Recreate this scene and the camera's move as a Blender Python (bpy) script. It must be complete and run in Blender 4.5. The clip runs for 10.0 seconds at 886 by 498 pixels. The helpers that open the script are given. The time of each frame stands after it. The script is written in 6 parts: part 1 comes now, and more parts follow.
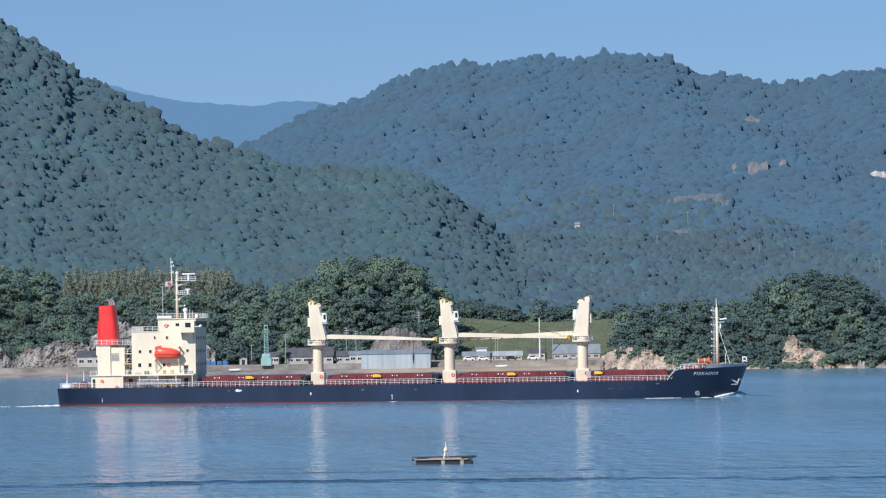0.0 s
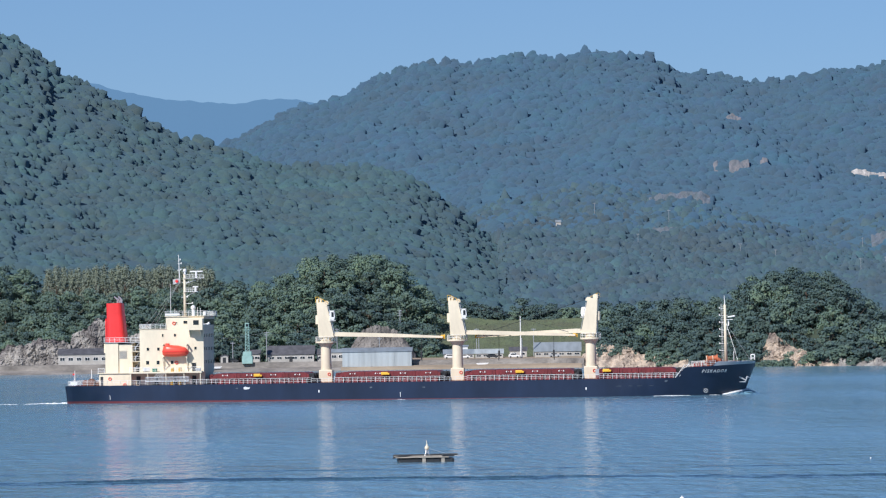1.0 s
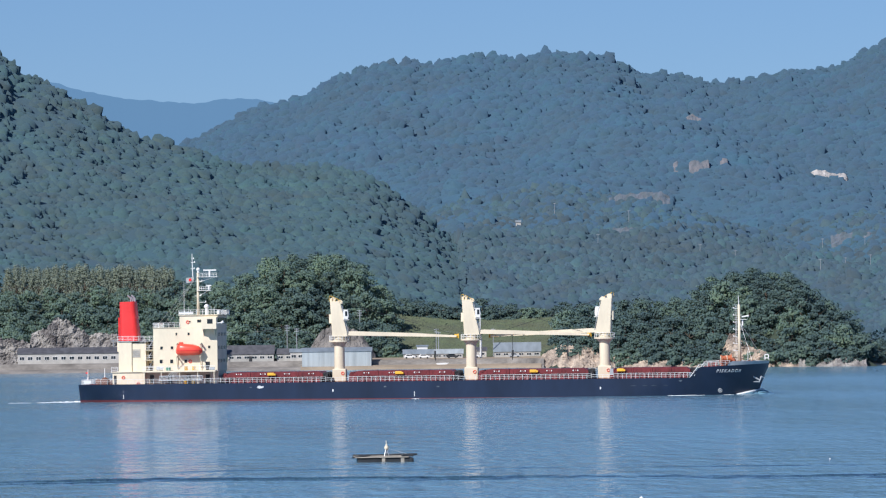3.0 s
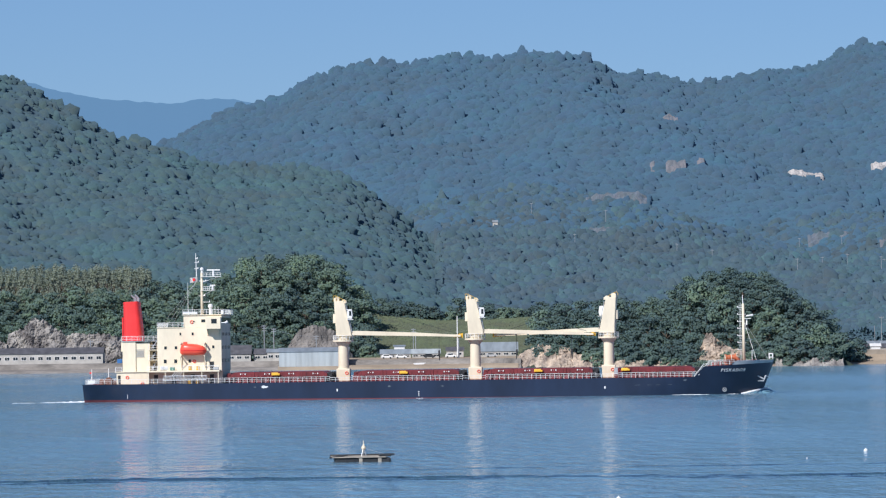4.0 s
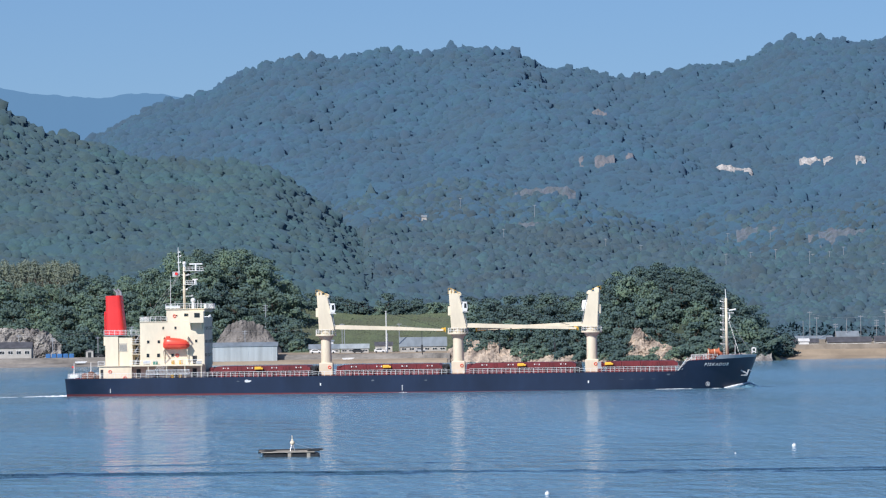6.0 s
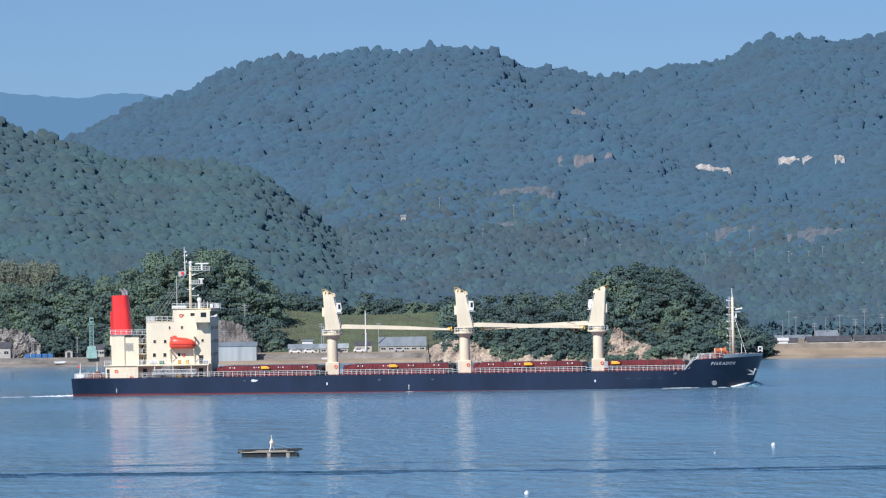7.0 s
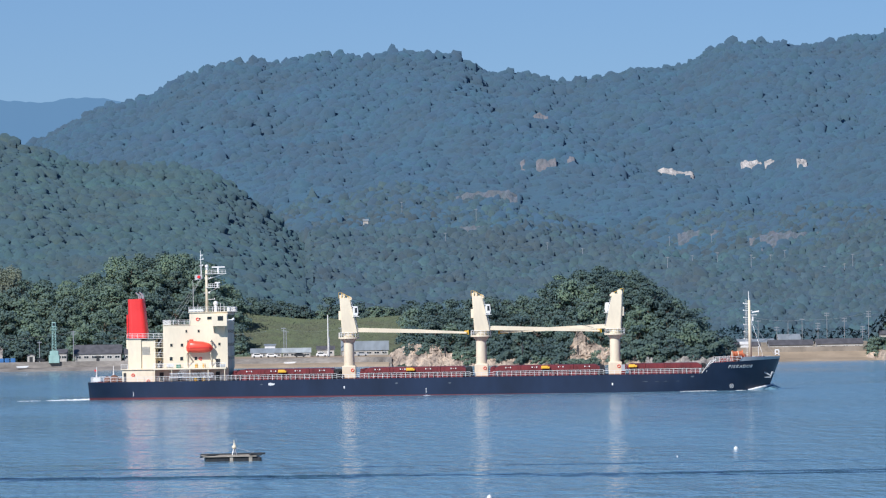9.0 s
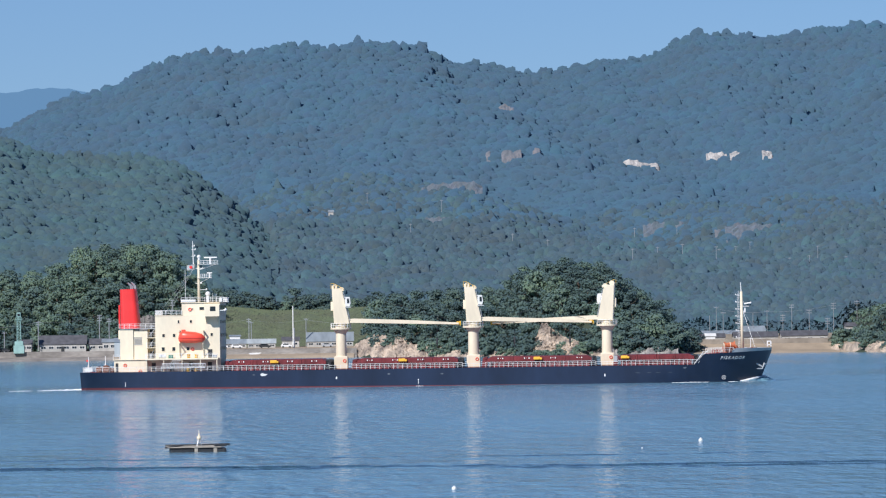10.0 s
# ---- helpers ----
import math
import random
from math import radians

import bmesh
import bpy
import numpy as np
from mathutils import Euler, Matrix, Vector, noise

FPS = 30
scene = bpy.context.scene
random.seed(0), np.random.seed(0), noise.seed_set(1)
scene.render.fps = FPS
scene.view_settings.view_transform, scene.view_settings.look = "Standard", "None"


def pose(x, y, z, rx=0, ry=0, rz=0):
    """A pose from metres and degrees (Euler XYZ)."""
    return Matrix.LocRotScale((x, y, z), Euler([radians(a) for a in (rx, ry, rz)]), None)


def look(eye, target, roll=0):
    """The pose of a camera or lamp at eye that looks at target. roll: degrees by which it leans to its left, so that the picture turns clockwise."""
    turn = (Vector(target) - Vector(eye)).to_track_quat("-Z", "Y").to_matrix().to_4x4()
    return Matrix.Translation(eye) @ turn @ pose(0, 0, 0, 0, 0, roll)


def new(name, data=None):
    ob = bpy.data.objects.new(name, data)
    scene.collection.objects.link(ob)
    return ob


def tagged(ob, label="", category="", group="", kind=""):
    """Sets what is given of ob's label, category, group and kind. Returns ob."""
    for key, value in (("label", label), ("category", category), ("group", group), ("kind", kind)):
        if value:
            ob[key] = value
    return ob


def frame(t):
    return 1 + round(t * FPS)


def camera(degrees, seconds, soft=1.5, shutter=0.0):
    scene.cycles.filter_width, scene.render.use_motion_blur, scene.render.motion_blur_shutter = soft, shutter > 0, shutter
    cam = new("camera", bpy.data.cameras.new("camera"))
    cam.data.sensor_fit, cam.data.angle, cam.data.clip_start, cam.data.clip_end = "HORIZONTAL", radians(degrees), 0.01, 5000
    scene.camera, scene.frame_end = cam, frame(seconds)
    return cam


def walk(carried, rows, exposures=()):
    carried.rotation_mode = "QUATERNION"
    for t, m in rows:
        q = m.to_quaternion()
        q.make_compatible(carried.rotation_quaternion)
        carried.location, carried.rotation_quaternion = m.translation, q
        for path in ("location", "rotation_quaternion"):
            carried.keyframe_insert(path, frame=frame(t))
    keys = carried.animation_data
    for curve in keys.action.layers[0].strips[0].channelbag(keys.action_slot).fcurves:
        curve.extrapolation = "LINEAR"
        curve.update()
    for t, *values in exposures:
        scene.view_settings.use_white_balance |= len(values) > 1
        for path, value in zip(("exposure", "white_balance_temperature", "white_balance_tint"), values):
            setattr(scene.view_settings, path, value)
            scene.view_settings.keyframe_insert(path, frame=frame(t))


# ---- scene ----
EYE = (0.0, 0.0, 15.44)
SIGHT = 8961.0  # bearings and rises are slopes in units of 1/8961, from due north and from eye level


def aim(x, y, z):
    return (EYE[0] + x, EYE[1] + y, EYE[2] + z)


cam = camera(10.0, 10.0, soft=1.2)
walk(cam, [
    (0.0, look(EYE, aim(-24.37, 999.57, 16.04), -0.834)),
    (0.5, look(EYE, aim(-22.84, 999.62, 15.54), -0.790)),
    (1.0, look(EYE, aim(-20.64, 999.67, 15.57), -0.840)),
    (1.5, look(EYE, aim(-18.80, 999.70, 15.60), -0.836)),
    (2.0, look(EYE, aim(-16.94, 999.73, 15.77), -0.864)),
    (2.5, look(EYE, aim(-14.93, 999.77, 15.61), -0.780)),
    (4.0, look(EYE, aim(-8.18, 999.85, 15.39), -0.800)),
    (4.5, look(EYE, aim(-5.30, 999.87, 15.42), -0.829)),
    (5.0, look(EYE, aim(-0.03, 999.89, 14.74), -0.745)),
    (5.5, look(EYE, aim(3.49, 999.89, 14.35), -0.744)),
    (7.0, look(EYE, aim(9.95, 999.85, 14.08), -0.830)),
    (7.5, look(EYE, aim(12.20, 999.83, 14.09), -0.846)),
    (8.0, look(EYE, aim(13.91, 999.80, 14.39), -0.853)),
    (8.5, look(EYE, aim(15.77, 999.77, 14.56), -0.887)),
    (9.0, look(EYE, aim(17.38, 999.74, 14.79), -0.895)),
    (9.5, look(EYE, aim(19.97, 999.69, 14.55), -0.898)),
    (10.0, look(EYE, aim(24.22, 999.62, 12.95), -0.792)),
], exposures=[(0.0, 0.34, 5150, 16), (10.0, 0.34, 5150, 16)])

# ---- world, sun ----
SUN_TO = Vector((-0.45, -0.66, 0.60)).normalized()
world = bpy.data.worlds.new("world")
scene.world = world
world.use_nodes = True
wn = world.node_tree.nodes
sky = wn.new("ShaderNodeTexSky")
sky.sky_type = 'NISHITA'
sky.sun_disc = False
sky.sun_elevation = math.asin(SUN_TO.z)
sky.sun_rotation = math.atan2(SUN_TO.x, SUN_TO.y) % (2 * math.pi)
sky.altitude = 0
sky.air_density = 1.0
sky.dust_density = 0.1
sky.ozone_density = 4.0
wn["Background"].inputs["Strength"].default_value = 0.051
sky_dir, sky_lift = wn.new("ShaderNodeTexCoord"), wn.new("ShaderNodeVectorMath")
sky_lift.operation = 'ADD'
sky_lift.inputs[1].default_value = (0, 0, 0.035)
world.node_tree.links.new(sky_dir.outputs["Generated"], sky_lift.inputs[0])
world.node_tree.links.new(sky_lift.outputs[0], sky.inputs["Vector"])
world.node_tree.links.new(sky.outputs[0], wn["Background"].inputs[0])
# distance haze, given to the far range as an even blue glow
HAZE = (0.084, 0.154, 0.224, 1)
sun = new("sun", bpy.data.lights.new("sun", 'SUN'))
sun.data.energy = 4.4
sun.data.angle = radians(0.5)
sun.data.color = (1.0, 0.85, 0.62)
sun.matrix_world = look((0, 0, 300), Vector((0, 0, 300)) - SUN_TO)


# ---- materials ----
def material(name, colour, rough=0.6, metal=0.0, vary=0.25, scale=0.5, fine=6.0, bump=0.15, depth=0.05, second=None,
             random_tone=0.0, islands=0.0, stretch=(1, 1, 1), sheen=0.0, spec=0.5, leafy=0.0, haze_tint=(1, 1, 1), soft=0.0):
    """A surface with stains at one scale and grain at a finer one."""
    m = bpy.data.materials.new(name)
    m.use_nodes = True
    n, l = m.node_tree.nodes, m.node_tree.links
    b = n["Principled BSDF"]
    b.inputs["Roughness"].default_value = rough
    b.inputs["Metallic"].default_value = metal
    b.inputs["Specular IOR Level"].default_value = spec
    # a blue-tinted sheen stands in for distance haze
    if sheen:
        b.inputs["Sheen Weight"].default_value = sheen
        b.inputs["Sheen Roughness"].default_value = 0.9
        b.inputs["Sheen Tint"].default_value = (*haze_tint, 1)
    co = n.new("ShaderNodeTexCoord")
    mp = n.new("ShaderNodeMapping")
    mp.inputs["Scale"].default_value = stretch
    l.new(co.outputs["Object"], mp.inputs["Vector"])
    big, small = n.new("ShaderNodeTexNoise"), n.new("ShaderNodeTexNoise")
    for t, s, d in ((big, scale, 4), (small, fine, 5)):
        t.inputs["Scale"].default_value = s
        t.inputs["Detail"].default_value = d
        l.new(mp.outputs[0], t.inputs["Vector"])
    second = second or tuple(c * (1 - 1.6 * vary) for c in colour)
    light = tuple(min(1, c * (1 + vary)) for c in colour)
    mix = n.new("ShaderNodeMix")
    mix.data_type = 'RGBA'
    mix.inputs[6].default_value = (*second, 1)
    mix.inputs[7].default_value = (*light, 1)
    ramp = n.new("ShaderNodeMapRange")
    ramp.inputs["From Min"].default_value, ramp.inputs["From Max"].default_value = 0.3, 0.68
    l.new(big.outputs["Fac"], ramp.inputs["Value"])
    l.new(ramp.outputs[0], mix.inputs[0])
    value = n.new("ShaderNodeMapRange")
    value.inputs["To Min"].default_value, value.inputs["To Max"].default_value = 1 - vary, 1 + vary
    l.new(small.outputs["Fac"], value.inputs["Value"])
    hsv = n.new("ShaderNodeHueSaturation")
    l.new(mix.outputs[2], hsv.inputs["Color"])
    last = value.outputs[0]
    for amount, node, socket in ((random_tone, "ShaderNodeObjectInfo", "Random"), (islands, "ShaderNodeNewGeometry", "Random Per Island")):
        if amount:
            src = n.new(node)
            r = n.new("ShaderNodeMapRange")
            r.inputs["To Min"].default_value, r.inputs["To Max"].default_value = 1 - amount, 1 + amount
            l.new(src.outputs[socket], r.inputs["Value"])
            mul = n.new("ShaderNodeMath")
            mul.operation = 'MULTIPLY'
            l.new(last, mul.inputs[0])
            l.new(r.outputs[0], mul.inputs[1])
            last = mul.outputs[0]
            hue = n.new("ShaderNodeMapRange")
            hue.inputs["To Min"].default_value, hue.inputs["To Max"].default_value = 0.5 - 0.20 * amount, 0.5 + 0.13 * amount
            wob = n.new("ShaderNodeMath")
            wob.operation = 'FRACT'
            k = n.new("ShaderNodeMath")
            k.operation = 'MULTIPLY'
            k.inputs[1].default_value = 17.3
            l.new(src.outputs[socket], k.inputs[0])
            l.new(k.outputs[0], wob.inputs[0])
            l.new(wob.outputs[0], hue.inputs["Value"])
            l.new(hue.outputs[0], hsv.inputs["Hue"])
    l.new(last, hsv.inputs["Value"])
    l.new(hsv.outputs[0], b.inputs["Base Color"])
    if bump:
        bp = n.new("ShaderNodeBump")
        bp.inputs["Strength"].default_value = bump
        bp.inputs["Distance"].default_value = depth
        l.new(small.outputs["Fac"], bp.inputs["Height"])
        l.new(bp.outputs[0], b.inputs["Normal"])
        if soft:
            # leaves of a crown lean towards the sky, whatever side of it they hang on
            geo, sc, add, nor = n.new("ShaderNodeNewGeometry"), n.new("ShaderNodeVectorMath"), n.new("ShaderNodeVectorMath"), n.new("ShaderNodeVectorMath")
            sc.operation, add.operation, nor.operation = 'SCALE', 'ADD', 'NORMALIZE'
            sc.inputs["Scale"].default_value = 1 - soft
            add.inputs[1].default_value = (0, 0, soft)
            l.new(geo.outputs["Normal"], sc.inputs[0])
            l.new(sc.outputs[0], add.inputs[0])
            l.new(add.outputs[0], nor.inputs[0])
            l.new(nor.outputs[0], bp.inputs["Normal"])
    if leafy:
        tr, mx = n.new("ShaderNodeBsdfTranslucent"), n.new("ShaderNodeMixShader")
        l.new(hsv.outputs[0], tr.inputs["Color"])
        mx.inputs[0].default_value = leafy
        l.new(b.outputs[0], mx.inputs[1])
        l.new(tr.outputs[0], mx.inputs[2])
        l.new(mx.outputs[0], n["Material Output"].inputs["Surface"])
    return m


CREAM = material("cream_paint", (0.77, 0.685, 0.51), 0.5, vary=0.07, scale=0.25, fine=2.0, bump=0.05, stretch=(1, 1, 0.35))
WHITE = material("white_paint", (0.78, 0.78, 0.76), 0.45, vary=0.06, scale=0.4, bump=0.03)
GREY = material("grey_paint", (0.42, 0.44, 0.46), 0.5, vary=0.12, scale=0.4)
PALEGREY = material("pale_grey_paint", (0.62, 0.63, 0.64), 0.5, vary=0.08, scale=0.5)
RED = material("red_funnel_paint", (0.72, 0.035, 0.03), 0.4, vary=0.08, scale=0.3, bump=0.03)
ORANGE = material("orange_fibreglass", (0.80, 0.09, 0.045), 0.35, vary=0.08, scale=0.5, bump=0.03)
MAROON = material("maroon_hatch_paint", (0.16, 0.022, 0.026), 0.55, vary=0.2, scale=0.5, fine=3)
DECKRED = material("red_deck_paint", (0.25, 0.05, 0.04), 0.7, vary=0.25, scale=0.4)
YELLOW = material("yellow_paint", (0.85, 0.50, 0.03), 0.5, vary=0.08)
GREEN = material("green_paint", (0.03, 0.20, 0.12), 0.5, vary=0.1)
DARK = material("dark_steel", (0.03, 0.032, 0.035), 0.5, vary=0.2)
RUST = material("rusty_machinery", (0.34, 0.10, 0.045), 0.6, vary=0.3, scale=1.5)
DRUMRUST = material("orange_primer", (0.50, 0.15, 0.06), 0.6, vary=0.25, scale=1.5)
WINCHRUST = material("dark_rusty_steel", (0.17, 0.075, 0.045), 0.7, vary=0.35, scale=1.5)
STEEL = material("galvanised_steel", (0.45, 0.46, 0.47), 0.4, metal=0.5, vary=0.1)
GLASS = material("dark_window_glass", (0.02, 0.025, 0.03), 0.08, vary=0.05, bump=0)
FOAM = material("sea_foam", (0.82, 0.85, 0.87), 0.8, vary=0.1, scale=1.0, bump=0.3, depth=0.1)
CONCRETE = material("weathered_concrete", (0.25, 0.23, 0.205), 0.85, vary=0.3, scale=0.15, fine=1.2, bump=0.4, depth=0.15, stretch=(0.5, 1, 1.5))
ASPHALT = material("asphalt", (0.10, 0.10, 0.10), 0.9, vary=0.2)
SAND = material("pale_sand", (0.36, 0.29, 0.205), 0.95, vary=0.15, scale=0.08, fine=1.0)
SANDWALL = material("tan_stained_concrete", (0.27, 0.235, 0.19), 0.9, vary=0.2, scale=0.2, fine=1.2, bump=0.3, depth=0.1)
ROCK = material("tan_cliff_rock", (0.46, 0.375, 0.285), 0.9, vary=0.35, scale=0.25, fine=1.4, bump=1.0, depth=0.7, second=(0.17, 0.14, 0.12))
GREYROCK = material("grey_cliff_rock", (0.29, 0.275, 0.25), 0.9, vary=0.35, scale=0.2, fine=1.2, bump=0.9, depth=0.6, second=(0.11, 0.10, 0.10))
DOMEROCK = material("brown_knoll_rock", (0.175, 0.162, 0.148), 0.9, vary=0.35, scale=0.2, fine=1.2, bump=0.8, depth=0.5, second=(0.09, 0.085, 0.08))
# blue sheen paints haze over the hillside rock
SCARROCK = material("bare_hillside_rock", (0.125, 0.108, 0.100), 0.9, vary=0.25, scale=0.15, fine=0.7, bump=0.6, depth=0.6, second=(0.08, 0.084, 0.078), sheen=0.25, haze_tint=(0.5, 0.7, 1.0))
# some haze is put into this green, which is kept dull and bluish
GRASS = material("rough_grass", (0.085, 0.108, 0.058), 0.9, vary=0.35, scale=0.08, fine=0.9, bump=0.8, depth=0.5, second=(0.10, 0.11, 0.07), stretch=(1, 1, 3))
SOIL = material("hillside_scrub", (0.040, 0.056, 0.036), 0.9, vary=0.3, scale=0.05, fine=0.4, bump=0.3, depth=0.5)
BARK = material("grey_brown_bark", (0.13, 0.10, 0.075), 0.9, vary=0.3, scale=0.8, bump=0.5)
# shore leaves and bamboo: haze is laid over the green as a blue sheen
LEAF = material("broadleaf_foliage", (0.130, 0.168, 0.072), 0.65, vary=0.2, scale=0.3, fine=1.3, bump=0.15, depth=0.3, random_tone=0.34, islands=0.12, second=(0.100, 0.136, 0.062), sheen=0.36, leafy=0.35, haze_tint=(0.46, 0.76, 1.0), spec=0.15, soft=0.25)
BAMBOOLEAF = material("bamboo_foliage", (0.30, 0.31, 0.18), 0.65, vary=0.2, scale=0.3, fine=1.6, bump=0.2, depth=0.3, random_tone=0.15, islands=0.10, sheen=0.4, leafy=0.45, haze_tint=(0.5, 0.8, 1.0), spec=0.15, soft=0.4)
# hill woods: haze is put into the bluish base colours and blue sheen
NEARWOOD = material("hillside_forest", (0.040, 0.084, 0.076), 0.75, vary=0.36, scale=0.025, fine=0.8, bump=0.25, depth=0.6, islands=0.17, second=(0.054, 0.074, 0.060), sheen=0.20, leafy=0.25, haze_tint=(0.42, 0.7, 1.0), soft=0.42)
VALLEYWOOD = material("valley_forest", (0.042, 0.082, 0.092), 0.75, vary=0.36, scale=0.02, fine=0.8, bump=0.25, depth=0.6, islands=0.26, second=(0.058, 0.075, 0.072), sheen=0.20, leafy=0.25, haze_tint=(0.42, 0.7, 1.0), soft=0.4)
FARWOOD = material("distant_forest", (0.032, 0.072, 0.113), 0.8, vary=0.32, scale=0.016, fine=0.6, bump=0.2, depth=0.6, islands=0.11, second=(0.044, 0.067, 0.086), sheen=0.27, leafy=0.25, haze_tint=(0.38, 0.68, 1.0), soft=0.5)
METALROOF = material("blue_grey_sheet_metal", (0.30, 0.34, 0.37), 0.45, metal=0.2, vary=0.12, scale=0.2, stretch=(2.5, 1, 0.2))
PALESHEET = material("pale_sheet_metal", (0.42, 0.46, 0.47), 0.5, metal=0.1, vary=0.12, scale=0.2, stretch=(2.5, 1, 0.2))
TILEROOF = material("dark_roof_tiles", (0.10, 0.10, 0.11), 0.6, vary=0.2, scale=0.5, fine=3)
PLASTER = material("off_white_plaster", (0.44, 0.425, 0.39), 0.85, vary=0.12, scale=0.3)
TARP = material("blue_tarpaulin", (0.05, 0.16, 0.40), 0.6, vary=0.15)
MINT = material("mint_green_steel", (0.30, 0.46, 0.42), 0.5, vary=0.1)
PLANK = material("weathered_planks", (0.34, 0.31, 0.26), 0.85, vary=0.2, scale=1.5, stretch=(1, 6, 1))


def hull_material():
    m = material("navy_hull_paint", (0.014, 0.024, 0.055), 0.38, vary=0.18, scale=0.12, fine=0.8, bump=0.06, depth=0.05, stretch=(1, 1, 0.4))
    n, l = m.node_tree.nodes, m.node_tree.links
    co, sep = n.new("ShaderNodeTexCoord"), n.new("ShaderNodeSeparateXYZ")
    l.new(co.outputs["Object"], sep.inputs[0])
    line, low = n.new("ShaderNodeMath"), n.new("ShaderNodeMath")
    line.operation, low.operation = 'MULTIPLY_ADD', 'LESS_THAN'
    line.inputs[1].default_value, line.inputs[2].default_value = -0.0042, 0.46
    l.new(sep.outputs["X"], line.inputs[0])
    l.new(sep.outputs["Z"], low.inputs[0])
    l.new(line.outputs[0], low.inputs[1])
    b = n["Principled BSDF"]
    old = b.inputs["Base Color"].links[0].from_socket
    mix = n.new("ShaderNodeMix")
    mix.data_type = 'RGBA'
    mix.inputs[7].default_value = (0.14, 0.030, 0.034, 1)
    l.new(low.outputs[0], mix.inputs[0])
    l.new(old, mix.inputs[6])
    l.new(mix.outputs[2], b.inputs["Base Color"])
    return m


HULL = hull_material()
SCUFF = material("worn_hull_paint", (0.10, 0.12, 0.15), 0.6, vary=0.3, scale=2.0)


def water_material(name, body):
    m = bpy.data.materials.new(name)
    m.use_nodes = True
    n, l = m.node_tree.nodes, m.node_tree.links
    b = n["Principled BSDF"]
    b.inputs["Base Color"].default_value = (*body, 1)
    b.inputs["Roughness"].default_value = 0.12
    b.inputs["IOR"].default_value = 1.38
    co = n.new("ShaderNodeTexCoord")
    last = None
    for sx, sy, dist, strength in ((0.05, 0.016, 1.6, 0.24), (0.20, 0.060, 1.5, 0.9), (0.42, 0.12, 1.2, 1.0), (0.9, 0.35, 0.5, 1.0)):
        mp = n.new("ShaderNodeMapping")
        mp.inputs["Scale"].default_value = (sx, sy, 1)
        t = n.new("ShaderNodeTexNoise")
        t.inputs["Scale"].default_value = 1.0
        t.inputs["Detail"].default_value = 3.0
        l.new(co.outputs["Object"], mp.inputs[0])
        l.new(mp.outputs[0], t.inputs["Vector"])
        bp = n.new("ShaderNodeBump")
        bp.inputs["Strength"].default_value = strength
        bp.inputs["Distance"].default_value = dist
        l.new(t.outputs["Fac"], bp.inputs["Height"])
        if last:
            l.new(last, bp.inputs["Normal"])
        last = bp.outputs[0]
    l.new(last, b.inputs["Normal"])
    mp, t, r = n.new("ShaderNodeMapping"), n.new("ShaderNodeTexNoise"), n.new("ShaderNodeMapRange")
    mp.inputs["Scale"].default_value = (0.012, 0.004, 1)
    t.inputs["Scale"].default_value, t.inputs["Detail"].default_value = 1.0, 5.0
    r.inputs["From Min"].default_value, r.inputs["From Max"].default_value = 0.35, 0.65
    r.inputs["To Min"].default_value, r.inputs["To Max"].default_value = 0.08, 0.17
    l.new(co.outputs["Object"], mp.inputs[0])
    l.new(mp.outputs[0], t.inputs["Vector"])
    l.new(t.outputs["Fac"], r.inputs["Value"])
    l.new(r.outputs[0], b.inputs["Roughness"])
    return m


WATER = water_material("sea_water", (0.172, 0.318, 0.430))
# the dark faces of the wash ripples are painted in with this body colour
SHADEWATER = water_material("shade_painted_water", (0.045, 0.090, 0.135))


# ---- mesh helpers ----
def mesh_of(bm, name, mat, smooth=False):
    me = bpy.data.meshes.new(name)
    bmesh.ops.recalc_face_normals(bm, faces=bm.faces)
    bm.to_mesh(me)
    bm.free()
    me.materials.append(mat)
    if smooth:
        me.shade_smooth()
    return me


def part(name, bm, mat, parent=None, label="", smooth=False):
    ob = new(name, mesh_of(bm, name, mat, smooth))
    ob.parent = parent
    if label:
        tagged(ob, label)
    return ob


def thing(name, label, category, m=None, group="", kind=""):
    ob = new(name)
    ob.matrix_basis = m or Matrix()
    return tagged(ob, label, category, group, kind)


def box(bm, x0, x1, y0, y1, z0, z1, bevel=0.0):
    r = bmesh.ops.create_cube(bm, size=1.0, matrix=Matrix.Translation(((x0 + x1) / 2, (y0 + y1) / 2, (z0 + z1) / 2)) @ Matrix.Diagonal((abs(x1 - x0), abs(y1 - y0), abs(z1 - z0), 1)))
    if bevel:
        es = list({e for v in r["verts"] for e in v.link_edges})
        bmesh.ops.bevel(bm, geom=es, offset=bevel, segments=2, affect='EDGES', profile=0.5)
    return bm


def tube(bm, a, b, r0, r1=None, n=8):
    a, b = Vector(a), Vector(b)
    d = b - a
    q = d.to_track_quat("Z", "Y").to_matrix().to_4x4()
    bmesh.ops.create_cone(bm, cap_ends=True, segments=n, radius1=r0, radius2=r0 if r1 is None else r1, depth=d.length,
                          matrix=Matrix.Translation((a + b) / 2) @ q)
    return bm


def ball(bm, c, rx, ry=None, rz=None, sub=2):
    bmesh.ops.create_icosphere(bm, subdivisions=sub, radius=1.0, matrix=Matrix.Translation(c) @ Matrix.Diagonal((rx, ry or rx, rz or rx, 1)))
    return bm


def prism(bm, outline, y0, y1):
    """An outline in x and z, carried from y0 to y1."""
    near = [bm.verts.new((x, y0, z)) for x, z in outline]
    far = [bm.verts.new((x, y1, z)) for x, z in outline]
    bm.faces.new(near)
    bm.faces.new(far[::-1])
    for i in range(len(near)):
        j = (i + 1) % len(near)
        bm.faces.new((near[i], far[i], far[j], near[j]))
    return bm


def B():
    return bmesh.new()


